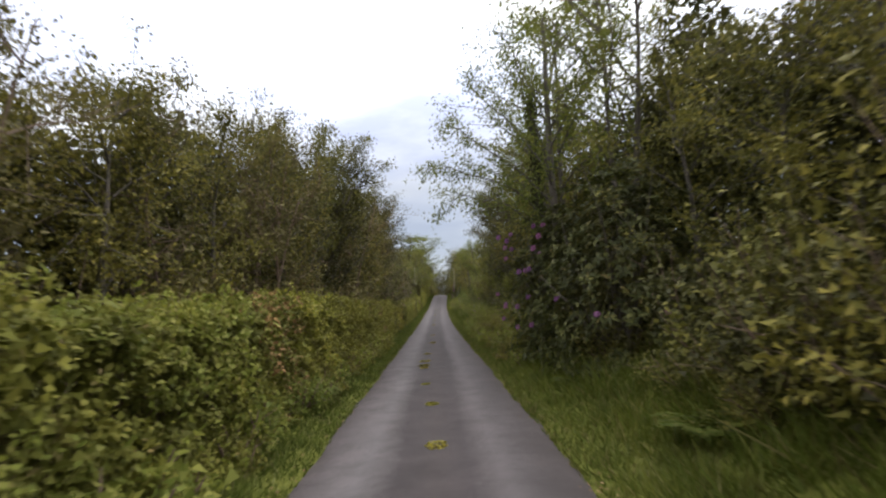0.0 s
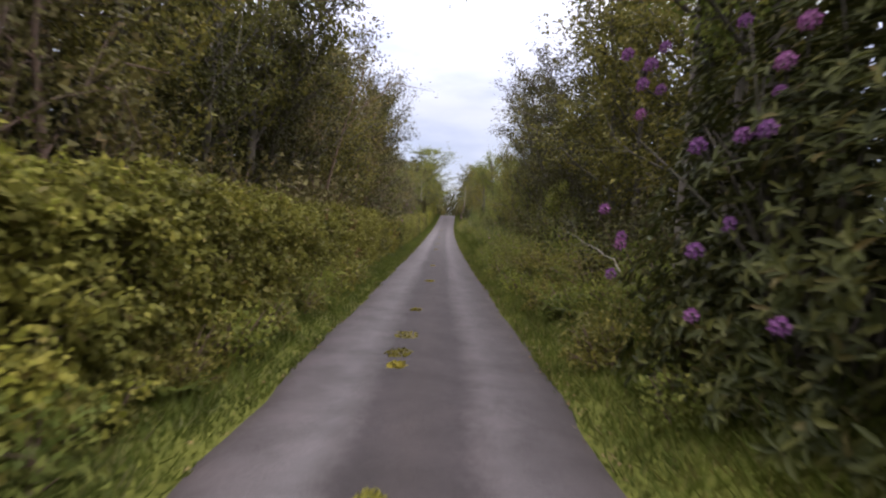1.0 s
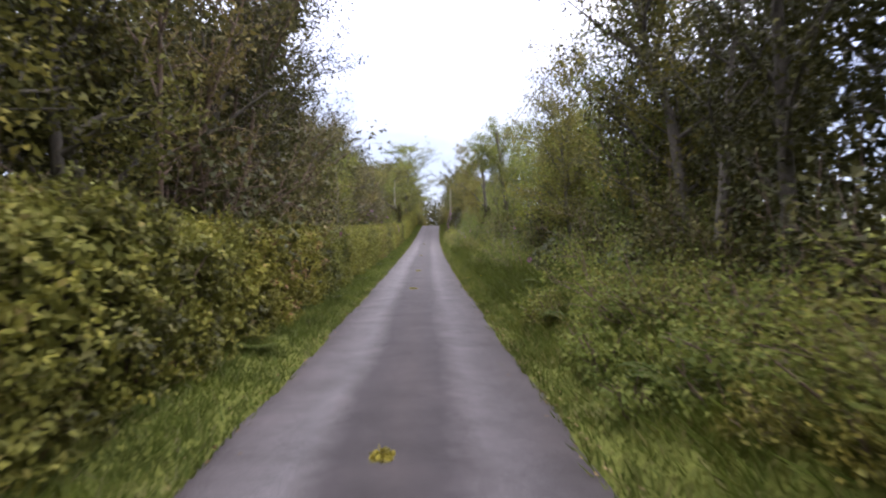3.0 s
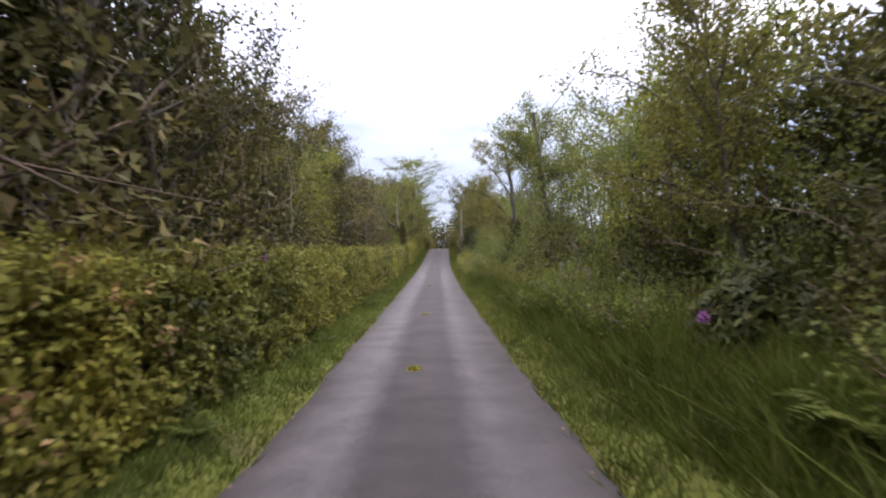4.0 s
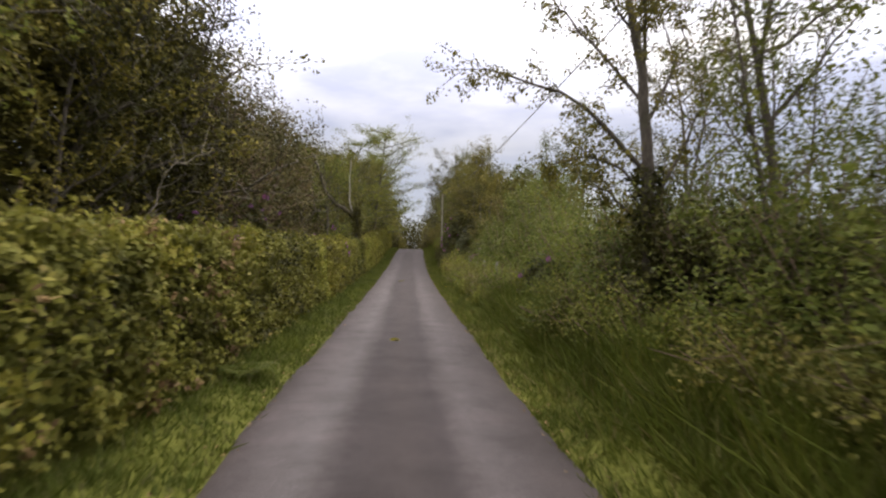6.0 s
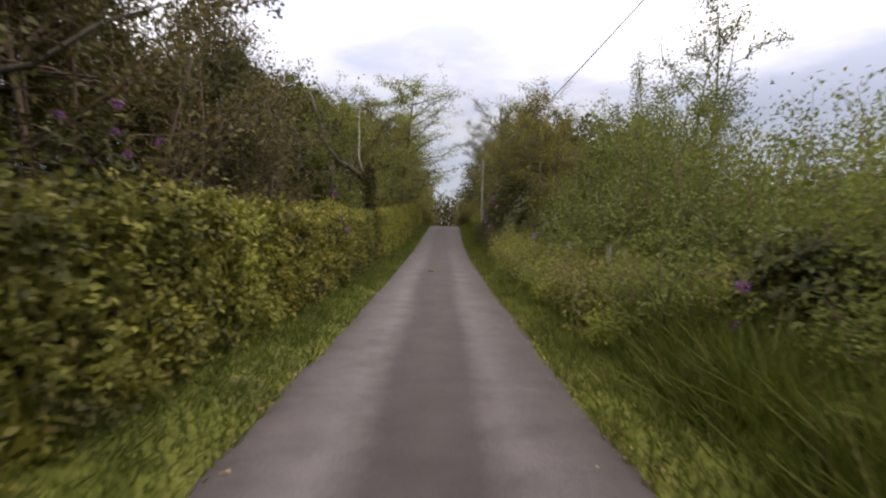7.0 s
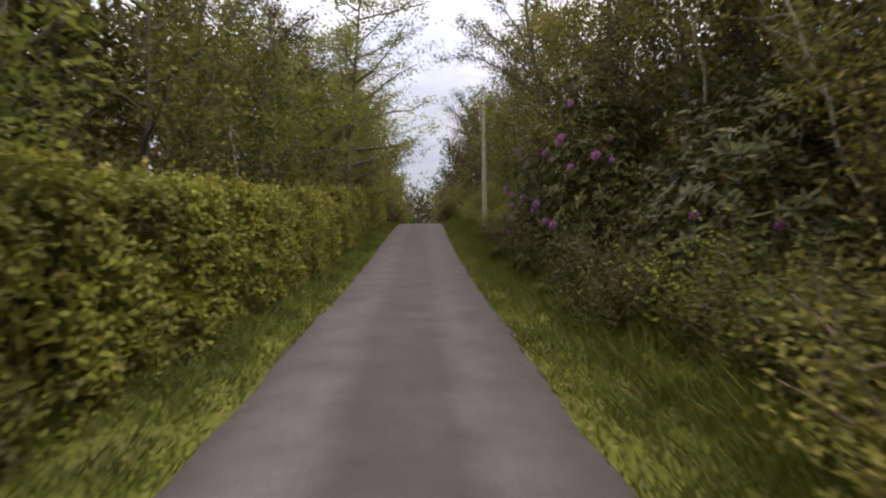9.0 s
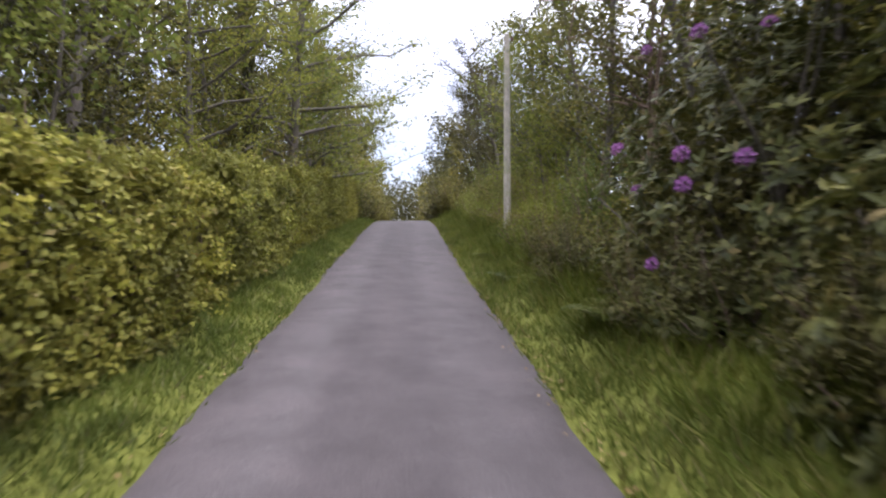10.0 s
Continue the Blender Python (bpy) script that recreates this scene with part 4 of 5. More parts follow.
row(53, BRAMBLE, 66, 83, 1.2, 2.6, 3.2, 0.75, 1.05, 0.85)
row(54, BRAMBLE, 41, 66, 1.2, 2.9, 3.6, 0.75, 1.1, 0.85)
row(57, DARKSCRUB, 81, 97, 1.0, 2.45, 2.95, 0.9, 1.5, 2.4)
row(60, WEED, 12.5, 35, 0.6, 1.95, 2.7, 0.35, 0.65, 0.5)
row(61, WEED, 66, 80, 0.75, 2.1, 2.6, 0.35, 0.6, 0.5)
row(62, WEED, -3, 24, 0.6, -2.35, -2.0, 0.35, 0.75, 0.5)
row(50, BRAMBLE, -6, 10, 2.4, 3.0, 3.3, 0.6, 0.9, 0.85)

# single trees that stand out
plant(OAK[0], -5.2, 3.6, 0.85, 40, 1.0)
plant(POPLAR[0], 3.5, 15.6, 1.15, 210, 0.95)
plant(POPLAR[0], 4.7, 12.8, 1.02, 80, 1.0)
plant(OAK[1], 4.6, 35.4, 0.98, 30, 1.0)
plant(ASH[0], 4.8, 37.8, 0.92, 130, 1.0)
plant(ASH[1], 4.7, 43.6, 0.8, 230, 1.0)
plant(OAK[0], 5.2, 85.4, 0.56, 60, 1.0)
plant(OAK[1], 5.0, 88.6, 0.6, 160, 1.0)
plant(OAK[0], 4.9, 92.0, 0.66, 260, 1.0)
plant(BIRCH[0], 5.4, 72.4, 0.55, 20, 1.0)
plant(BIRCH[1], 6.8, 76.3, 1.12, 120, 1.0)
plant(BIRCH[2], 7.5, 79.6, 1.0, 260, 1.0)
plant(ALDER[0], 4.9, 57.9, 1.0, 30, 1.0)
plant(YEW[0], -5.4, 64.6, 1.0, 75, 1.0)
plant(LONE[0], 5.2, 61.6, 0.9, 10, 1.0)
plant(HAZEL[1], 3.75, 25.8, 0.42, 60, 0.95)
for x, y, k in ((4.25, 58.4, 1.1), (4.5, 56.4, 1.0), (4.9, 54.6, 1.05), (4.2, 60.3, 1.05), (4.4, 62.0, 1.0)):
    plant(DARKSCRUB[0], x, y, k, y * 50, 1.0)
plant(BEECH[0], -3.2, 105.4, 1.1, 15, 1.0)
plant(BEECH[1], -3.4, 112.0, 1.12, 75, 1.0)


for proto in ALDER + WEED + POPLAR + ASH + OAK + HAZEL + BROWN + BIRCH + BEECH + WOOD + WILLOW + SCRUB + DRYSCRUB + BRAMBLE + DARKSCRUB:
    if proto not in USED:
        for ob in (*proto.children, proto):
            bpy.data.objects.remove(ob)


# ---- rhododendrons ----
def flower_mesh():
    """A round head of funnel flowers, five petals each."""
    r = np.random.default_rng(77)
    vs, fs = [], []
    for i in range(15):
        a, z = i * 2.4, 1 - (i + 0.5) / 15 * 1.15
        d = np.array([math.cos(a) * math.sqrt(max(0, 1 - z * z)), math.sin(a) * math.sqrt(max(0, 1 - z * z)), z])
        c = d * 0.055
        s = unit(np.cross(d, [0.3, 0.5, 0.8]))
        t = np.cross(d, s)
        ang = np.arange(5) * 2 * np.pi / 5 + r.uniform(0, 1)
        out = np.cos(ang)[:, None] * s + np.sin(ang)[:, None] * t
        vs.append(blades(r, np.repeat(c[None], 5, 0), out * 0.8 + d * 0.7, np.repeat(d[None], 5, 0), 0.05, 0.034))
    return joined(vs)


FLOWER_V, FLOWER_F = flower_mesh()
FLOWER = bpy.data.meshes.new("flower")
FLOWER.from_pydata(FLOWER_V.tolist(), [], FLOWER_F.tolist())
FLOWER.materials.append(PETAL)


def flower(parent, at, size=1.0, out=(0, 0, 1)):
    ob = new("flower", FLOWER)
    ob.parent = parent
    ob.matrix_basis = Matrix.LocRotScale(Vector(at), Vector(out).to_track_quat("Z", "Y"), Vector((size * 0.74,) * 3))
    ob["label"] = "round purple flower head"
    return ob


def rhododendron(seed, x, y, rx, ry, h, whorls, flowers, label, leaf=0.15, spots=()):
    """A big evergreen bush: bent stems and whorls of long leaves, flower heads at the tips."""
    r = np.random.default_rng(seed)
    root = tagged(new("rhododendron"), label, "bush", "rhododendrons")
    root.location = (x, y, float(ground_z(x, y)))
    d = random_ways(r, whorls)
    d[:, 2] = np.abs(d[:, 2]) * 1.1 - 0.12
    shell = r.uniform(0.72, 1.03, (whorls, 1)) * (1 + 0.14 * lump(d[:, :1] * 3 + seed, d[:, 2:] * 4 + d[:, 1:2] * 3))
    tip = d * shell * (rx, ry, h * 0.95)
    tip[:, 2] = np.maximum(tip[:, 2], 0.08)
    wood = []
    for i in range(34):
        e = tip[i]
        s = np.array([e[0] * 0.2, e[1] * 0.2, -0.05])
        wood.append(tube(bent(r, s, e - s, np.linalg.norm(e - s), 7, 0.1), np.linspace(0.035, 0.008, 7), 5))
    v, f = joined(wood)
    tagged(quads("branchwork", v, f, BARK, root), kind="stuff")
    k = 8
    out = unit(d * (1 / rx, 1 / ry, 1 / h) + [0, 0, 0.35])
    s = unit(np.cross(out, [[0.31, 0.62, 0.72]]))
    t = np.cross(out, s)
    ang = np.arange(k) * 2 * np.pi / k + r.uniform(0, 6, (whorls, 1))
    round_way = np.cos(ang)[..., None] * s[:, None] + np.sin(ang)[..., None] * t[:, None] + out[:, None] * r.uniform(-0.1, 0.6, (whorls, 1, 1)) + r.normal(size=(whorls, k, 3)) * 0.15
    base = np.repeat(tip[:, None], k, 1) + r.normal(size=(whorls, k, 3)) * 0.015
    nrm = np.repeat(out[:, None], k, 1) + r.normal(size=(whorls, k, 3)) * 0.2
    v, f = blades(r, base.reshape(-1, 3), round_way.reshape(-1, 3), nrm.reshape(-1, 3), leaf, leaf * 0.34, whorls > 850)
    quads("foliage", v, f, RHODO_LEAF, root, False)
    # inner leaves in a dark colour, for the shade between the whorls
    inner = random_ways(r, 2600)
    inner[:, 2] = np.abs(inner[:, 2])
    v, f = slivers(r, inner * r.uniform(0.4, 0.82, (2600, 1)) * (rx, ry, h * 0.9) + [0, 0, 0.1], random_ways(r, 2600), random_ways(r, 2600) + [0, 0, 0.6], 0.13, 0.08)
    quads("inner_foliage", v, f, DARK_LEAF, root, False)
    near = np.where((tip[:, 0] < rx * 0.35) & (tip[:, 2] > 0.5))[0] if x > 0 else np.where(tip[:, 2] > h * 0.5)[0]
    for i in r.choice(near, min(flowers, len(near)), replace=False):
        flower(root, tip[i] + out[i] * 0.06, r.uniform(0.8, 1.25), out[i])
    for p in spots:
        flower(root, np.array(p) - (x, y, float(ground_z(x, y) - road_z(y))), r.uniform(0.85, 1.15), (-1.0, -0.4, 0.5))
    return root


R_LABEL = "tall dark rhododendron with purple flower heads"
rhododendron(301, 3.2, 12.5, 1.4, 2.2, 3.8, 1150, 4, R_LABEL, spots=[(1.6, 13.4, 1.8), (1.8, 13.5, 1.55), (1.78, 13.45, 1.48), (1.72, 13.5, 1.19), (1.89, 12.1, 1.48), (1.85, 12.0, 1.03), (2.05, 11.3, 1.09), (2.04, 12.5, 2.28), (1.85, 13.3, 2.67), (1.85, 13.3, 2.94), (1.9, 13.25, 3.1), (1.7, 13.3, 3.2), (2.43, 11.84, 3.02), (2.52, 12.86, 3.38), (2.3, 11.86, 2.76), (2.15, 11.75, 2.29), (2.1, 11.95, 2.28), (2.0, 13.25, 2.89), (2.0, 13.2, 3.25)])
rhododendron(302, 3.5, 9.6, 1.5, 2.0, 4.2, 900, 5, R_LABEL)
rhododendron(303, 3.9, 14.2, 1.2, 1.2, 2.4, 420, 6, R_LABEL)
rhododendron(304, 3.9, 24.0, 1.0, 1.1, 1.7, 300, 3, "small rhododendron with few purple flowers")
rhododendron(305, 3.4, 39.8, 0.8, 0.8, 1.15, 220, 0, "small rhododendron with few purple flowers", spots=[(2.62, 39.5, 0.94)])
rhododendron(312, 3.6, 34.7, 0.75, 0.8, 1.1, 200, 0, "small rhododendron with few purple flowers", spots=[(2.85, 34.25, 0.78), (2.87, 34.2, 0.72)])
rhododendron(306, 4.3, 49.0, 1.2, 1.3, 1.6, 320, 6, "small rhododendron with few purple flowers")
rhododendron(307, 3.5, 64.8, 0.85, 0.9, 1.2, 240, 0, "small rhododendron with few purple flowers", spots=[(2.72, 64.6, 1.05), (2.7, 64.65, 0.68), (2.66, 64.9, 0.5), (2.95, 62.8, 1.45)])
rhododendron(308, 3.9, 78.6, 1.1, 1.2, 1.9, 380, 0, R_LABEL, spots=[(3.14, 78.1, 1.21), (3.18, 78.0, 1.15), (3.06, 78.15, 1.12), (3.53, 78.1, 1.64), (3.41, 77.95, 1.38), (3.24, 78.05, 1.29), (3.09, 78.1, 1.04), (3.12, 78.0, 1.2), (3.48, 78.05, 1.6)])
rhododendron(309, 3.8, 83.8, 1.2, 2.0, 2.9, 650, 0, R_LABEL, spots=[(3.0, 83.1, 1.47), (3.5, 82.5, 1.35), (2.62, 85.0, 2.35)])
rhododendron(310, 3.6, 88.2, 1.35, 2.3, 3.9, 950, 2, R_LABEL, spots=[(2.85, 87.0, 3.3), (2.66, 86.9, 2.7), (2.62, 86.9, 2.62), (2.5, 87.4, 2.5), (2.7, 86.5, 2.16), (2.36, 87.5, 1.63), (2.34, 87.6, 1.52), (2.4, 87.0, 1.31), (2.45, 86.7, 1.24), (3.2, 86.0, 2.2)])
rhododendron(311, 3.9, 92.0, 1.4, 2.2, 3.7, 800, 4, R_LABEL, spots=[(2.55, 91.0, 1.83), (2.7, 90.4, 1.73), (2.9, 92.4, 3.1), (2.75, 91.1, 2.84), (2.52, 90.9, 1.58)])
S_LABEL = "small rhododendron flowering out of the hedge"
rhododendron(331, -2.95, 72.9, 0.45, 0.7, 1.75, 90, 0, S_LABEL, spots=[(-2.34, 72.6, 1.77), (-2.3, 72.5, 1.62), (-2.33, 73.0, 1.69), (-2.27, 73.3, 1.44), (-2.27, 73.35, 1.34), (-2.28, 73.3, 1.39)])
rhododendron(332, -3.05, 42.1, 0.4, 0.5, 1.65, 70, 0, S_LABEL, spots=[(-2.42, 42.0, 1.62)])
rhododendron(333, -3.1, 59.2, 0.4, 0.5, 1.75, 70, 0, S_LABEL, spots=[(-2.6, 59.2, 1.74), (-2.57, 59.15, 1.7)])
for i, (x, y, h, n) in enumerate(((-4.3, 14.5, 3.6, 6), (-4.4, 52.6, 3.0, 5), (-4.3, 62.6, 2.7, 5), (-4.4, 66.5, 3.0, 5), (-3.9, 74.6, 2.4, 2), (-4.3, 79.0, 2.5, 4))):
    rhododendron(321 + i, x, y, 1.0, 1.3, h, 200, n, "rhododendron with pale purple flowers behind the hedge")


rhododendron(327, -4.2, 65.8, 0.6, 0.8, 2.9, 170, 1, "rhododendron with pale purple flowers behind the hedge", spots=[(-3.75, 66.0, 2.9), (-3.9, 66.2, 2.95), (-3.55, 66.5, 2.55)])
rhododendron(328, -4.2, 79.6, 0.6, 0.5, 2.5, 110, 0, "rhododendron with pale purple flowers behind the hedge", spots=[(-3.65, 79.2, 2.55), (-3.55, 79.3, 2.42), (-3.7, 79.2, 2.45)])


# ---- single trunks and dead wood ----
def ivy_trunk(seed, x, y, h, rad, label, limb=None, pale=None):
    """A trunk wrapped in ivy leaves, with an optional mossy limb and a bare white stem."""
    r = np.random.default_rng(seed)
    root = tagged(new("ivied_tree"), label, "tree", "roadside trees")
    root.location = (x, y, float(ground_z(x, y)))

    def along(line, n, wobble):
        line, t = np.array(line, float), np.linspace(0, 1, n)
        return np.stack([np.interp(t, np.linspace(0, 1, len(line)), line[:, i]) for i in range(3)], -1) + r.normal(size=(n, 3)) * wobble

    path = along([(0, 0, -0.1), (0.03, 0.02, h * 0.5), (0, 0, h)], 9, 0.025)
    v, f = tube(path, np.linspace(rad, rad * 0.6, 9), 8)
    quads("trunk", v, f, IVY_BARK, root)
    paths = [(path, rad, 4200)]
    if limb is not None:
        p = along(limb, 12, 0.035)
        v, f = tube(p, np.linspace(rad * 0.7, rad * 0.36, 12), 8)
        bough = quads("limb", v, f, LIMB_BARK, root)
        paths.append((p[:9], rad * 0.45, 900))
        for k in range(5):
            v, f = tube(bent(r, p[3 + 2 * (k % 4)], r.normal(size=3) * (1, 0.6, 0.6) + [0, 0, 0.3], r.uniform(0.6, 1.3), 6, 0.25), np.linspace(0.03, 0.005, 6), 4)
            quads("bare_bough", v, f, LIMB_BARK, bough)
    if pale is not None:
        p = along(pale, 9, 0.015)
        v, f = tube(p, np.linspace(0.04, 0.018, 9), 7)
        white = quads("bare_stem", v, f, PALE_BARK, root)
        for k in range(3):
            v, f = tube(bent(r, p[1 + k], r.normal(size=3) * 0.6 + [0, 0, 0.8], 0.3, 4, 0.25), np.linspace(0.011, 0.004, 4), 3)
            quads("bare_twig", v, f, PALE_BARK, white)
    pts = np.concatenate([p[r.integers(0, len(p), k)] + r.normal(size=(k, 3)) * (w * 0.7, w * 0.7, 0.25) for p, w, k in paths])
    v, f = slivers(r, pts, random_ways(r, len(pts)) + [0, 0, -0.4], random_ways(r, len(pts)) + [0, 0, 0.4], 0.1, 0.08)
    quads("ivy", v, f, DARK_LEAF, root, False)
    return root


ivy_trunk(401, 2.95, 14.5, 6.5, 0.13, "ivy-covered trunk rising above the rhododendron")
ivy_trunk(402, -2.6, 80.4, 3.3, 0.17, "ivy-covered trunk with a leaning limb and bare white top", [(0, 0, 2.9), (-0.55, 0.1, 3.35), (-1.15, 0.2, 3.6), (-1.75, 0.5, 4.3), (-2.2, 0.9, 5.7), (-2.5, 1.1, 6.4)], [(-0.2, 0.1, 3.1), (-0.42, 0.1, 3.85), (-0.44, 0.12, 4.8), (-0.38, 0.1, 5.85)])
ivy_trunk(403, -4.2, 104.5, 7.0, 0.16, "slim ivied trunk among the beeches")


def dead_branch(seed, label, pts, rad, twigs=6, mat=DEAD_WOOD, name="dead_branch"):
    r = np.random.default_rng(seed)
    pts = np.array(pts, float)
    pts[:, 2] += road_z(pts[:, 1])
    root = tagged(new(name), label, "branch")
    root.location = pts[0]
    line = pts - pts[0]
    t = np.linspace(0, 1, 12)
    p = np.stack([np.interp(t, np.linspace(0, 1, len(line)), line[:, i]) for i in range(3)], -1) + r.normal(size=(12, 3)) * 0.03
    v, f = tube(p, np.linspace(rad, rad * 0.35, 12), 6)
    stem = quads("stem", v, f, mat, root)
    for i in range(twigs):
        q = p[3 + i % 8]
        w = unit(p[-1] - p[0]) + r.normal(size=3) * (0.6, 0.6, 0.5)
        v, f = tube(bent(r, q, w, r.uniform(0.4, 1.0), 5, 0.2), np.linspace(rad * 0.4, 0.004, 5), 4)
        quads("twig", v, f, mat, stem)
    return root


dead_branch(411, "bare pale branch leaning out over the brambles", [(2.35, 15.2, 1.05), (2.5, 16.1, 1.2), (2.6, 17.3, 1.32), (2.75, 18.5, 1.36), (2.85, 20.5, 1.55), (2.9, 22.3, 1.7)], 0.011, 7)
dead_branch(412, "bare brown branch fallen among the undergrowth", [(4.2, 23.6, 1.0), (3.7, 25.0, 1.9), (3.3, 26.4, 2.0)], 0.009, 4, TWIG)
dead_branch(413, "brown fallen branches tangled in the scrub", [(4.6, 37.5, 0.5), (4.0, 39.5, 1.9), (3.4, 42.5, 2.5)], 0.011, 9, TWIG)
dead_branch(414, "brown fallen branches tangled in the scrub", [(4.4, 38.5, 0.3), (4.0, 40.5, 1.4), (3.5, 43.0, 1.8)], 0.013, 8, TWIG)
dead_branch(415, "bare brown limb resting on the hedge", [(-4.0, 90.8, 3.6), (-3.6, 89.8, 2.8), (-3.2, 88.6, 2.25)], 0.04, 0, LIMB_BARK)
dead_branch(416, "broken white stub of a dead tree", [(-4.15, 89.4, 1.6), (-4.1, 89.4, 3.4), (-4.12, 89.4, 3.9)], 0.01, 0)
dead_branch(417, "bare dull branches under dark trees", [(-4.6, 60.5, 1.5), (-4.2, 60.8, 3.0), (-3.6, 61.2, 3.4)], 0.016, 12)
dead_branch(418, "bare brown branches under dark trees", [(-4.8, 64.0, 1.5), (-4.4, 64.4, 2.8), (-3.8, 65.0, 3.5)], 0.017, 11, TWIG)
dead_branch(424, "bare pale twigs reaching out of the dark wood", [(-5.6, 79.4, 3.3), (-4.9, 79.1, 3.75), (-3.9, 78.8, 3.9)], 0.014, 9)
dead_branch(425, "bare pale twigs reaching out of the dark wood", [(-6.2, 80.6, 2.9), (-5.2, 80.4, 3.3), (-4.2, 80.2, 3.45)], 0.014, 8)
dead_branch(426, "slim pale birch stem behind the hedge", [(-4.5, 43.2, 1.0), (-4.46, 43.2, 2.4), (-4.31, 43.2, 4.1), (-4.3, 43.2, 5.0)], 0.028, 4, PALE_BARK)
dead_branch(427, "slim dull birch stem behind the hedge", [(-3.35, 46.75, 0.9), (-3.24, 46.75, 2.1), (-3.22, 46.75, 3.1), (-3.3, 46.8, 4.2)], 0.019, 4, DEAD_WOOD)
dead_branch(428, "bent brown limbs of an old thorn tree", [(-4.6, 73.4, 0.8), (-4.2, 73.6, 2.6), (-4.5, 73.8, 3.5), (-4.0, 74.0, 4.6)], 0.06, 7, LIMB_BARK)
dead_branch(429, "bent brown limbs of an old thorn tree", [(-4.2, 75.4, 0.8), (-4.5, 75.6, 2.4), (-4.0, 75.7, 3.4), (-4.3, 75.9, 4.9)], 0.05, 7, LIMB_BARK)
dead_branch(419, "slim pale birch stem behind the hedge", [(-4.6, 49.8, 0.6), (-4.7, 49.9, 2.8), (-4.75, 50.0, 4.6)], 0.035, 3)
dead_branch(421, "bare pale branch leaning out over the brambles", [(4.9, 50.0, 1.2), (4.3, 51.5, 1.6), (3.9, 53.0, 1.1)], 0.03, 2)
dead_branch(422, "pale dead stems leaning in the wood", [(4.5, 82.0, 0.3), (4.2, 83.0, 2.8), (4.3, 83.8, 4.6)], 0.03, 6)
dead_branch(423, "pale dead stems leaning in the wood", [(4.7, 85.8, 0.3), (4.2, 85.2, 3.0), (3.9, 84.8, 5.0)], 0.03, 6)


# ---- fence posts, pole and cable ----
def fence_post(x, y, h, lean=0.0):
    root = tagged(new("fence_post"), "weathered grey wooden fence post among brambles", "post", "fence posts")
    foot = float(ground_z(x, y))
    h = h + float(road_z(y)) - foot + 0.05
    root.matrix_basis = pose(x, y, foot, lean, lean * 0.6, 20)
    bm = bmesh.new()
    bmesh.ops.create_cone(bm, cap_ends=True, segments=10, radius1=0.055, radius2=0.047, depth=h + 0.15, matrix=Matrix.Translation((0, 0, h / 2 - 0.075)))
    top = [e for e in bm.edges if all(v.co.z > h - 0.02 for v in e.verts)]
    bmesh.ops.bevel(bm, geom=top, offset=0.012, segments=2, affect="EDGES")
    shaft = part("shaft", bm, POST_WOOD, root)
    bm = bmesh.new()
    bmesh.ops.create_cone(bm, cap_ends=True, segments=5, radius1=0.006, radius2=0.006, depth=0.05, matrix=Matrix.Translation((-0.05, 0, h * 0.8)) @ Matrix.Rotation(radians(90), 4, "Y"))
    part("staple", bm, STEEL, shaft, "galvanised staple")
    return root


for x, y, h, lean in ((3.2, 22.2, 1.24, 2), (3.32, 35.3, 1.24, 1), (3.1, 45.2, 1.26, -4), (3.1, 48.0, 1.33, 2), (3.1, 50.8, 1.31, -1), (3.1, 53.8, 1.24, 1), (2.92, 69.4, 1.26, 1), (2.95, 72.3, 1.22, -2), (2.95, 74.6, 1.1, 0), (2.95, 77.5, 1.29, 2)):
    fence_post(x, y, h, lean)


def utility_pole(x, y, h):
    root = tagged(new("utility_pole"), "slim grey wooden utility pole beside the lane", "pole")
    root.location = (x, y, float(ground_z(x, y)))
    bm = bmesh.new()
    bmesh.ops.create_cone(bm, cap_ends=True, segments=14, radius1=0.1, radius2=0.072, depth=h + 0.4, matrix=Matrix.Translation((0, 0, h / 2 - 0.2)))
    part("shaft", bm, POLE_WOOD, root)
    bm = bmesh.new()
    bmesh.ops.create_cone(bm, cap_ends=True, segments=14, radius1=0.09, radius2=0.02, depth=0.05, matrix=Matrix.Translation((0, 0, h + 0.025)))
    part("cap", bm, STEEL, root, "small metal cap")
    bm = bmesh.new()
    bmesh.ops.create_cube(bm, size=1, matrix=Matrix.Translation((0.06, 0, h - 0.12)) @ Matrix.Diagonal((0.14, 0.04, 0.04, 1)))
    bracket = part("bracket", bm, STEEL, root, "galvanised bracket")
    bm = bmesh.new()
    bmesh.ops.create_uvsphere(bm, u_segments=10, v_segments=7, radius=0.045, matrix=Matrix.Translation((0.13, 0, h - 0.1)) @ Matrix.Diagonal((1, 1, 1.4, 1)))
    part("insulator", bm, PORCELAIN, bracket, "brown porcelain insulator")
    return root


POLE = (3.24, 101.4, 5.3)
utility_pole(*POLE)
cable_curve = bpy.data.curves.new("overhead_cable", "CURVE")
cable_curve.dimensions, cable_curve.bevel_depth, cable_curve.bevel_resolution = "3D", 0.014, 1
line = cable_curve.splines.new("NURBS")
points = [(6.2, -60, 15.0), (5.7, -30, 13.2), (4.95, 0, 9.9), (4.55, 20, 8.2), (4.18, 40, 6.92), (3.86, 60, 6.05), (3.58, 80, 5.66), (3.4, 92, 5.55), (3.3, 101.3, 5.4)]
line.points.add(len(points) - 1)
for p, c in zip(line.points, points):
    p.co = (c[0], c[1], c[2] + float(road_z(c[1])), 1)
line.use_endpoint_u, line.order_u, line.resolution_u = True, 3, 10
cable_curve.materials.append(CABLE)
tagged(new("overhead_cable", cable_curve), "thin black overhead cable running along the lane", "cable")


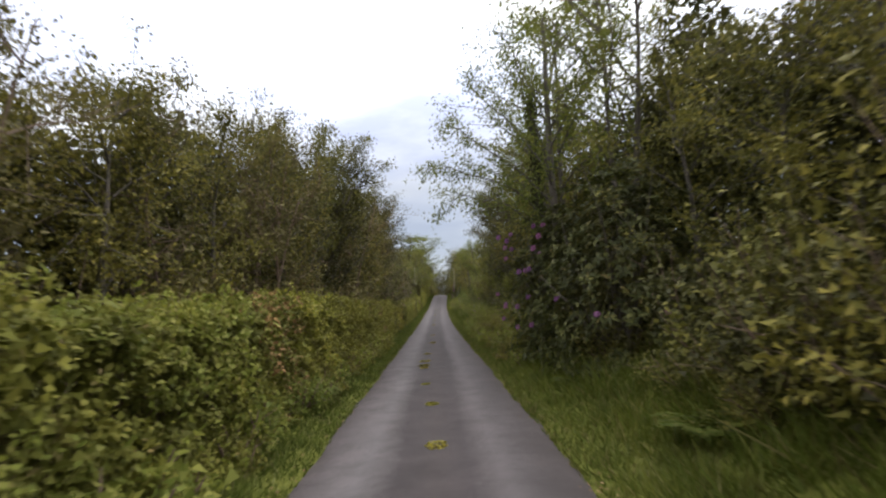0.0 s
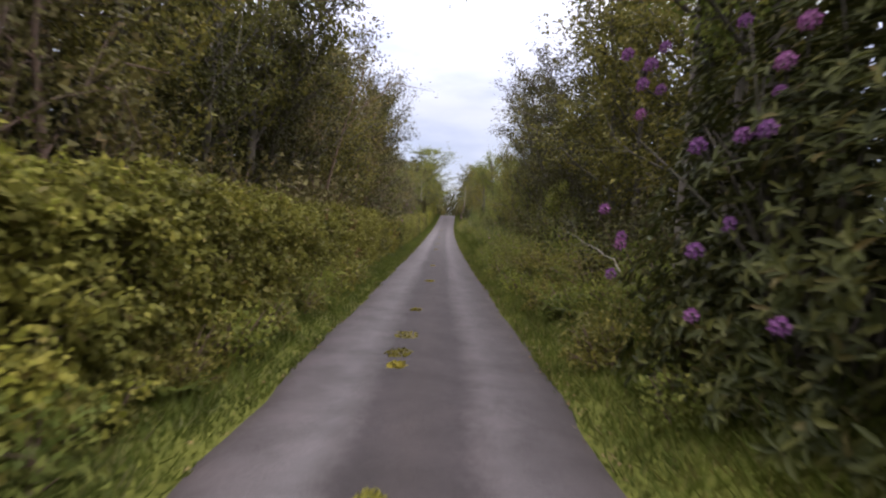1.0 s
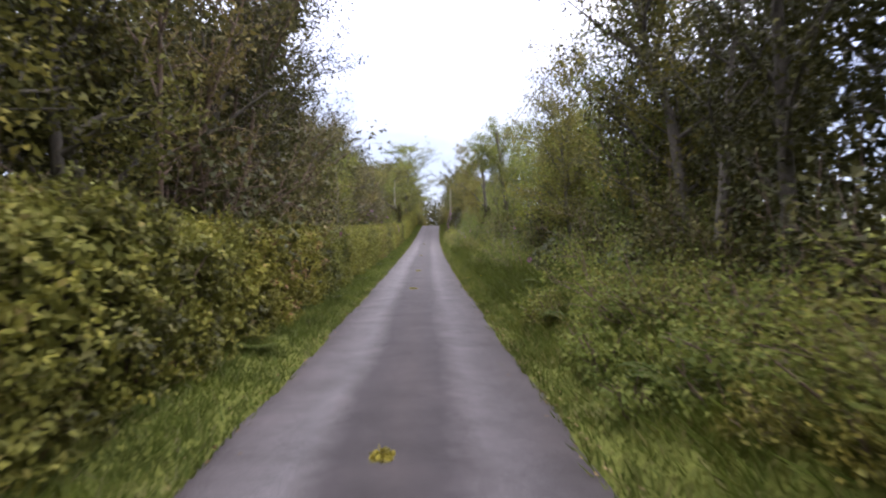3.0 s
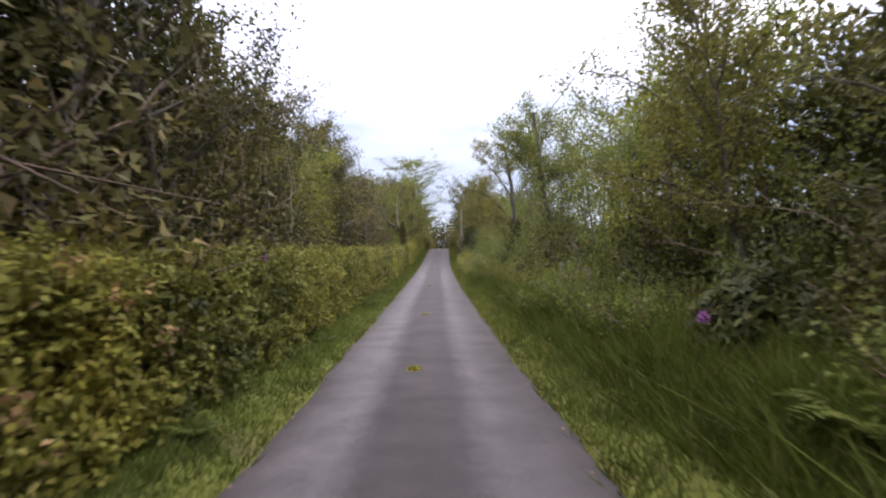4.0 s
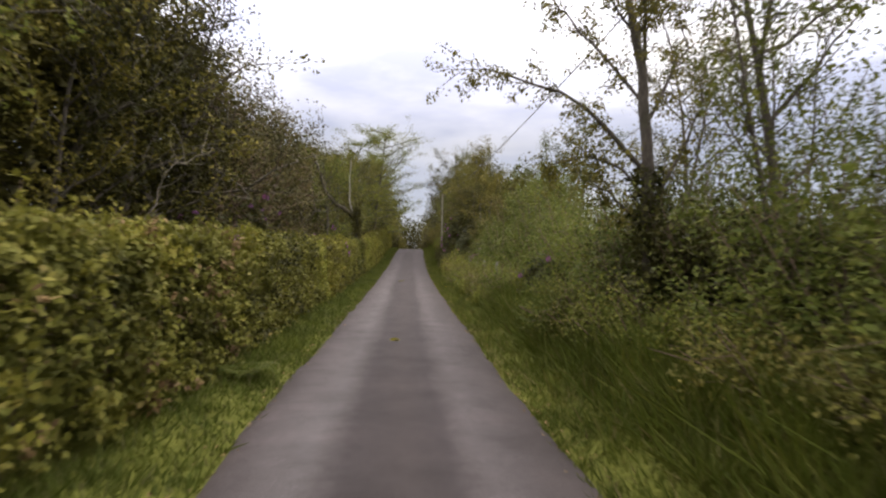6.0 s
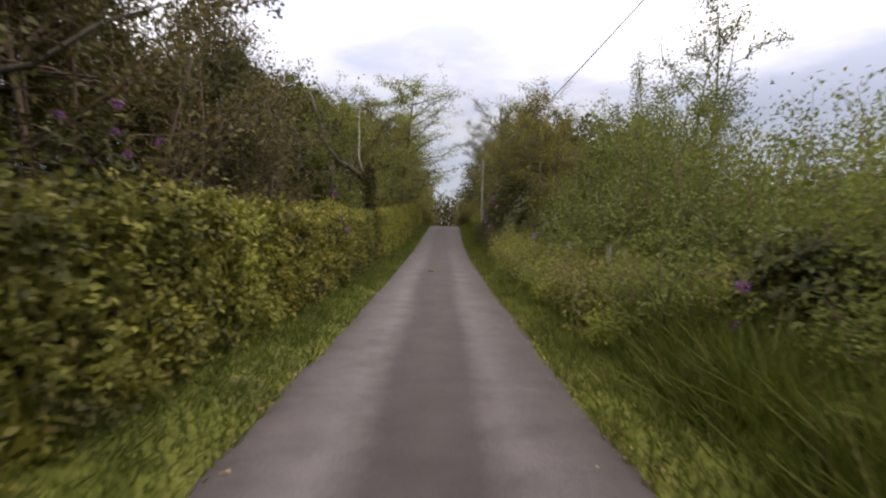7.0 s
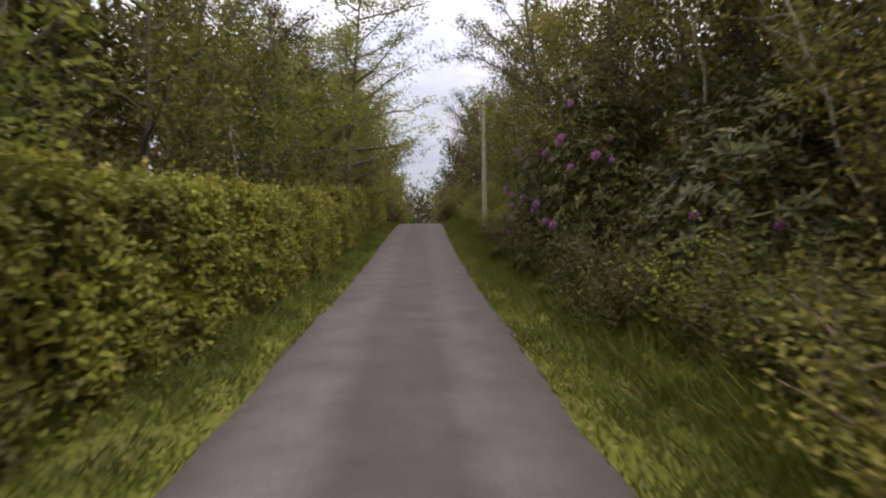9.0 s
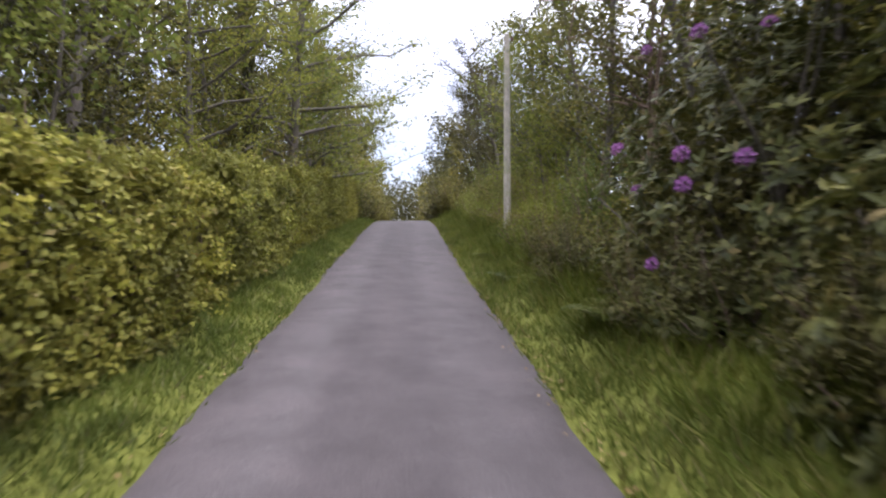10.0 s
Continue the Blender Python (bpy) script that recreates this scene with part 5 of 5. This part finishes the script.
# ---- moss, flowers and fallen leaves by the lane ----
def tuft(name, label, category, group, x, y, rad, count, mat, seed, tall, wide, z=None):
    r = np.random.default_rng(seed)
    a, d = r.uniform(0, 6.283, count), np.sqrt(r.uniform(0, 1, count)) * rad
    lift = (float(road_z(y)) + 0.012) if z is None else z
    base = np.stack([np.cos(a) * d, np.sin(a) * d * 1.7, 0 * a], -1)
    way = np.stack([r.normal(size=count) * 0.9, r.normal(size=count) * 0.9, np.abs(r.normal(size=count)) * 0.22 + 0.06], -1)
    v, f = blades(r, base, way, random_ways(r, count) + [0, 0, 1], tall, wide)
    ob = quads(name, v, f, mat, None, False)
    ob.location = (x + float(lane_x(y)), y, lift)
    return tagged(ob, label, category, group)


for i, (x, y, rad) in enumerate(((0.02, 6.0, 0.16), (-0.05, 8.8, 0.14), (-0.2, 11.2, 0.1), (-0.28, 14.3, 0.13), (-0.3, 14.9, 0.2), (-0.28, 16.0, 0.2), (-0.25, 18.4, 0.13), (-0.1, 23.8, 0.16), (-0.15, 42.0, 0.14), (-0.1, 49.2, 0.13), (-0.12, 61.0, 0.1), (-0.2, 78.0, 0.15), (0.0, 4.0, 0.1), (-0.1, 29.5, 0.1))):
    tuft("moss_patch", "yellow-green moss patch on the lane's crown", "moss", "moss on the lane", x, y, rad * 0.75, 230, MOSS, 500 + i, 0.045, 0.03)


def flowering_weed(x, y, seed, count=22):
    """A clump of buttercups: thin stems, leaves and yellow heads."""
    r = np.random.default_rng(seed)
    root = tagged(new("wildflower_clump"), "clump of yellow wildflowers at the lane's edge", "flowers", "wildflowers")
    root.location = (x, y, float(ground_z(x, y)))
    stems, heads, low = [], [], []
    for _ in range(count):
        p = bent(r, (r.normal() * 0.12, r.normal() * 0.16, 0), (r.normal() * 0.3, r.normal() * 0.3, 1), r.uniform(0.2, 0.42), 4, 0.1)
        stems.append(tube(p, (0.003, 0.003, 0.002, 0.002), 3))
        ang = np.arange(5) * 1.2566
        heads.append(blades(r, np.repeat(p[-1:], 5, 0), np.stack([np.cos(ang), np.sin(ang), 0 * ang + 0.3], -1), np.repeat([[0, 0, 1.0]], 5, 0), 0.017, 0.015))
        low.append(np.repeat(p[:2], 3, 0))
    v, f = joined(stems)
    tagged(quads("stalk_tuft", v, f, GRASS, root), kind="stuff")
    v, f = joined(heads)
    tagged(quads("blossom", v, f, YELLOW, root, False), kind="stuff")
    low = np.concatenate(low)
    v, f = blades(r, low, random_ways(r, len(low)) + [0, 0, 0.4], random_ways(r, len(low)) + [0, 0, 1], 0.09, 0.05)
    quads("foliage", v, f, GRASS, root, False)
    return root


for i, (x, y, n) in enumerate(((1.47, 72.2, 12), (1.36, 42.6, 4))):
    flowering_weed(x, y, 540 + i, n)


def fern(seed):
    """Arching fronds with paired leaflets."""
    r = np.random.default_rng(seed)
    root = tagged(new("fern"), "green fern with arching fronds on the verge", "fern", "ferns")
    for i in range(9):
        a = i * 0.7 + r.uniform(-0.2, 0.2)
        L = r.uniform(0.55, 0.85)
        t = np.linspace(0, 1, 15)
        p = np.stack([np.cos(a) * t * L * 0.75, np.sin(a) * t * L * 0.75, L * (0.95 * t - 0.75 * t * t)], -1)
        side = np.array([-math.sin(a), math.cos(a), 0])
        base = np.concatenate([p[2:], p[2:]])
        way = np.concatenate([np.repeat(side[None], 13, 0), np.repeat(-side[None], 13, 0)]) + np.array([math.cos(a), math.sin(a), -0.1]) * 0.35
        v, f = blades(r, base, way, np.repeat([[0, 0, 1.0]], 26, 0), 1.0, 0.3)
        v = v.reshape(-1, 4, 3)
        size = np.tile(np.sin(np.pi * (0.15 + 0.85 * t[2:])) * 0.16 + 0.02, 2)[:, None, None]
        v = (v[:, :1] + (v - v[:, :1]) * size).reshape(-1, 3)
        rachis, rf = tube(p, np.linspace(0.006, 0.003, 15), 3)
        v, f = joined([(v, f), (rachis, rf)])
        quads("frond", v, f, LUSH_GRASS, root, False)
    return root


FERN = [fern(561), fern(562)]
rr = random.Random(9)
for y in np.arange(-3, 100, 4.1):
    plant(rr.choice(FERN), rr.uniform(2.1, 2.7), y + rr.uniform(-1, 1), rr.uniform(0.7, 1.15), rr.uniform(0, 360))
for y in np.arange(1, 60, 6.3):
    plant(rr.choice(FERN), rr.uniform(-2.25, -2.05), y + rr.uniform(-1, 1), rr.uniform(0.5, 0.8), rr.uniform(0, 360))


def litter():
    r = np.random.default_rng(580)
    k = 2600
    right = r.uniform(0, 1, k) < 0.7
    x = np.where(right, 1.42 + r.normal(size=k) * 0.09, -1.42 - r.normal(size=k) * 0.08)
    y = r.uniform(-5, 112, k)
    x = x + lane_x(y)
    base = np.stack([x, y, np.maximum(road_z(y) + 0.02, ground_z(x, y) + 0.02)], -1)
    v, f = blades(r, base, random_ways(r, k) * (1, 1, 0.15), random_ways(r, k) * 0.3 + [0, 0, 1], 0.045, 0.03)
    tagged(quads("leaf_litter", v, f, DEAD_LEAF, None, False), "small dry leaves scattered along the lane's edges", "leaves", kind="stuff")


litter()


# ---- far off ----
def pine(seed, x, y, h):
    r = np.random.default_rng(seed)
    root = tagged(new("pine"), "distant dark pine standing above the wood", "tree", "distant pines")
    root.location = (x, y, float(ground_z(x, y)))
    trunk = bent(r, (0, 0, -0.2), (0, 0, 1), h, 8, 0.02)
    pieces, pts = [tube(trunk, np.linspace(0.3, 0.06, 8), 7)], []
    for i in range(26):
        u = 0.55 + 0.43 * i / 26
        p = trunk[0] + (trunk[-1] - trunk[0]) * u
        a = i * 2.4
        limb = bent(r, p, (math.cos(a), math.sin(a), 0.25), (1.05 - u) * 7.5 * r.uniform(0.6, 1.1) + 0.5, 4, 0.12)
        pieces.append(tube(limb, np.linspace(0.07, 0.02, 4), 4))
        pts.append(limb[1:])
    v, f = joined(pieces)
    quads("trunk", v, f, BARK, root)
    pts = np.concatenate(pts)
    p = pts[r.integers(0, len(pts), 1600)] + r.normal(size=(1600, 3)) * (0.5, 0.5, 0.2)
    v, f = blades(r, p, random_ways(r, 1600), random_ways(r, 1600) + [0, 0, 1], 0.5, 0.2)
    quads("crown", v, f, NEEDLES, root, False)
    return root


for i, (x, y, h) in enumerate(((-9.5, 205, 26), (-12.5, 212, 24.5), (-16, 208, 23), (-20, 215, 22))):
    pine(601 + i, x, y, h)


def far_woods():
    r = np.random.default_rng(620)
    k = 9000
    x = r.uniform(-420, 420, k)
    y = r.uniform(420, 520, k)
    z = r.uniform(0, 1, k) ** 0.7 * (9 + 3 * np.sin(x * 0.05) + 2.5 * np.sin(x * 0.21 + 1))
    v, f = blades(r, np.stack([x, y, z - 1.5], -1), random_ways(r, k), random_ways(r, k) + [0, -0.5, 0.6], 3.0, 2.2)
    tagged(quads("far_woods", v, f, OLIVE_LEAF, None, False), "hazy line of distant woods", "woods", kind="stuff")


far_woods()


def woodland(name, seed, label, x0, x1, y0, y1, count, top=0.0, size=0.3):
    """The depth of the wood behind the first trees: leaf masses too many to tell apart."""
    r = np.random.default_rng(seed)
    x, y = r.uniform(0, 1, count), r.uniform(y0, y1, count)
    near, far = (x0, x1) if abs(x0) < abs(x1) else (x1, x0)
    x = near + (far - near) * x * (0.8 + 0.25 * np.sin(y * 0.31) + 0.2 * np.sin(y * 0.83 + 1) + 0.2 * r.uniform(-1, 1, count)) if near * far > 0 else x0 + (x1 - x0) * x
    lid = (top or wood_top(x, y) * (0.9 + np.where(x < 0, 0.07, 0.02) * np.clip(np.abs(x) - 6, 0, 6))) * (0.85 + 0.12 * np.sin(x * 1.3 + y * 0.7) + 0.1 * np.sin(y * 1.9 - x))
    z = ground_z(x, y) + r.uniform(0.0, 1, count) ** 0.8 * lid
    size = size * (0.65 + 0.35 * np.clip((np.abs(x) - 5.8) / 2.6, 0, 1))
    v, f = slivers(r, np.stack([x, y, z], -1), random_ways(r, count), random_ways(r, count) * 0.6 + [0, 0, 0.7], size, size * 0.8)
    # the wood's inner shade is put into the dark leaf colour
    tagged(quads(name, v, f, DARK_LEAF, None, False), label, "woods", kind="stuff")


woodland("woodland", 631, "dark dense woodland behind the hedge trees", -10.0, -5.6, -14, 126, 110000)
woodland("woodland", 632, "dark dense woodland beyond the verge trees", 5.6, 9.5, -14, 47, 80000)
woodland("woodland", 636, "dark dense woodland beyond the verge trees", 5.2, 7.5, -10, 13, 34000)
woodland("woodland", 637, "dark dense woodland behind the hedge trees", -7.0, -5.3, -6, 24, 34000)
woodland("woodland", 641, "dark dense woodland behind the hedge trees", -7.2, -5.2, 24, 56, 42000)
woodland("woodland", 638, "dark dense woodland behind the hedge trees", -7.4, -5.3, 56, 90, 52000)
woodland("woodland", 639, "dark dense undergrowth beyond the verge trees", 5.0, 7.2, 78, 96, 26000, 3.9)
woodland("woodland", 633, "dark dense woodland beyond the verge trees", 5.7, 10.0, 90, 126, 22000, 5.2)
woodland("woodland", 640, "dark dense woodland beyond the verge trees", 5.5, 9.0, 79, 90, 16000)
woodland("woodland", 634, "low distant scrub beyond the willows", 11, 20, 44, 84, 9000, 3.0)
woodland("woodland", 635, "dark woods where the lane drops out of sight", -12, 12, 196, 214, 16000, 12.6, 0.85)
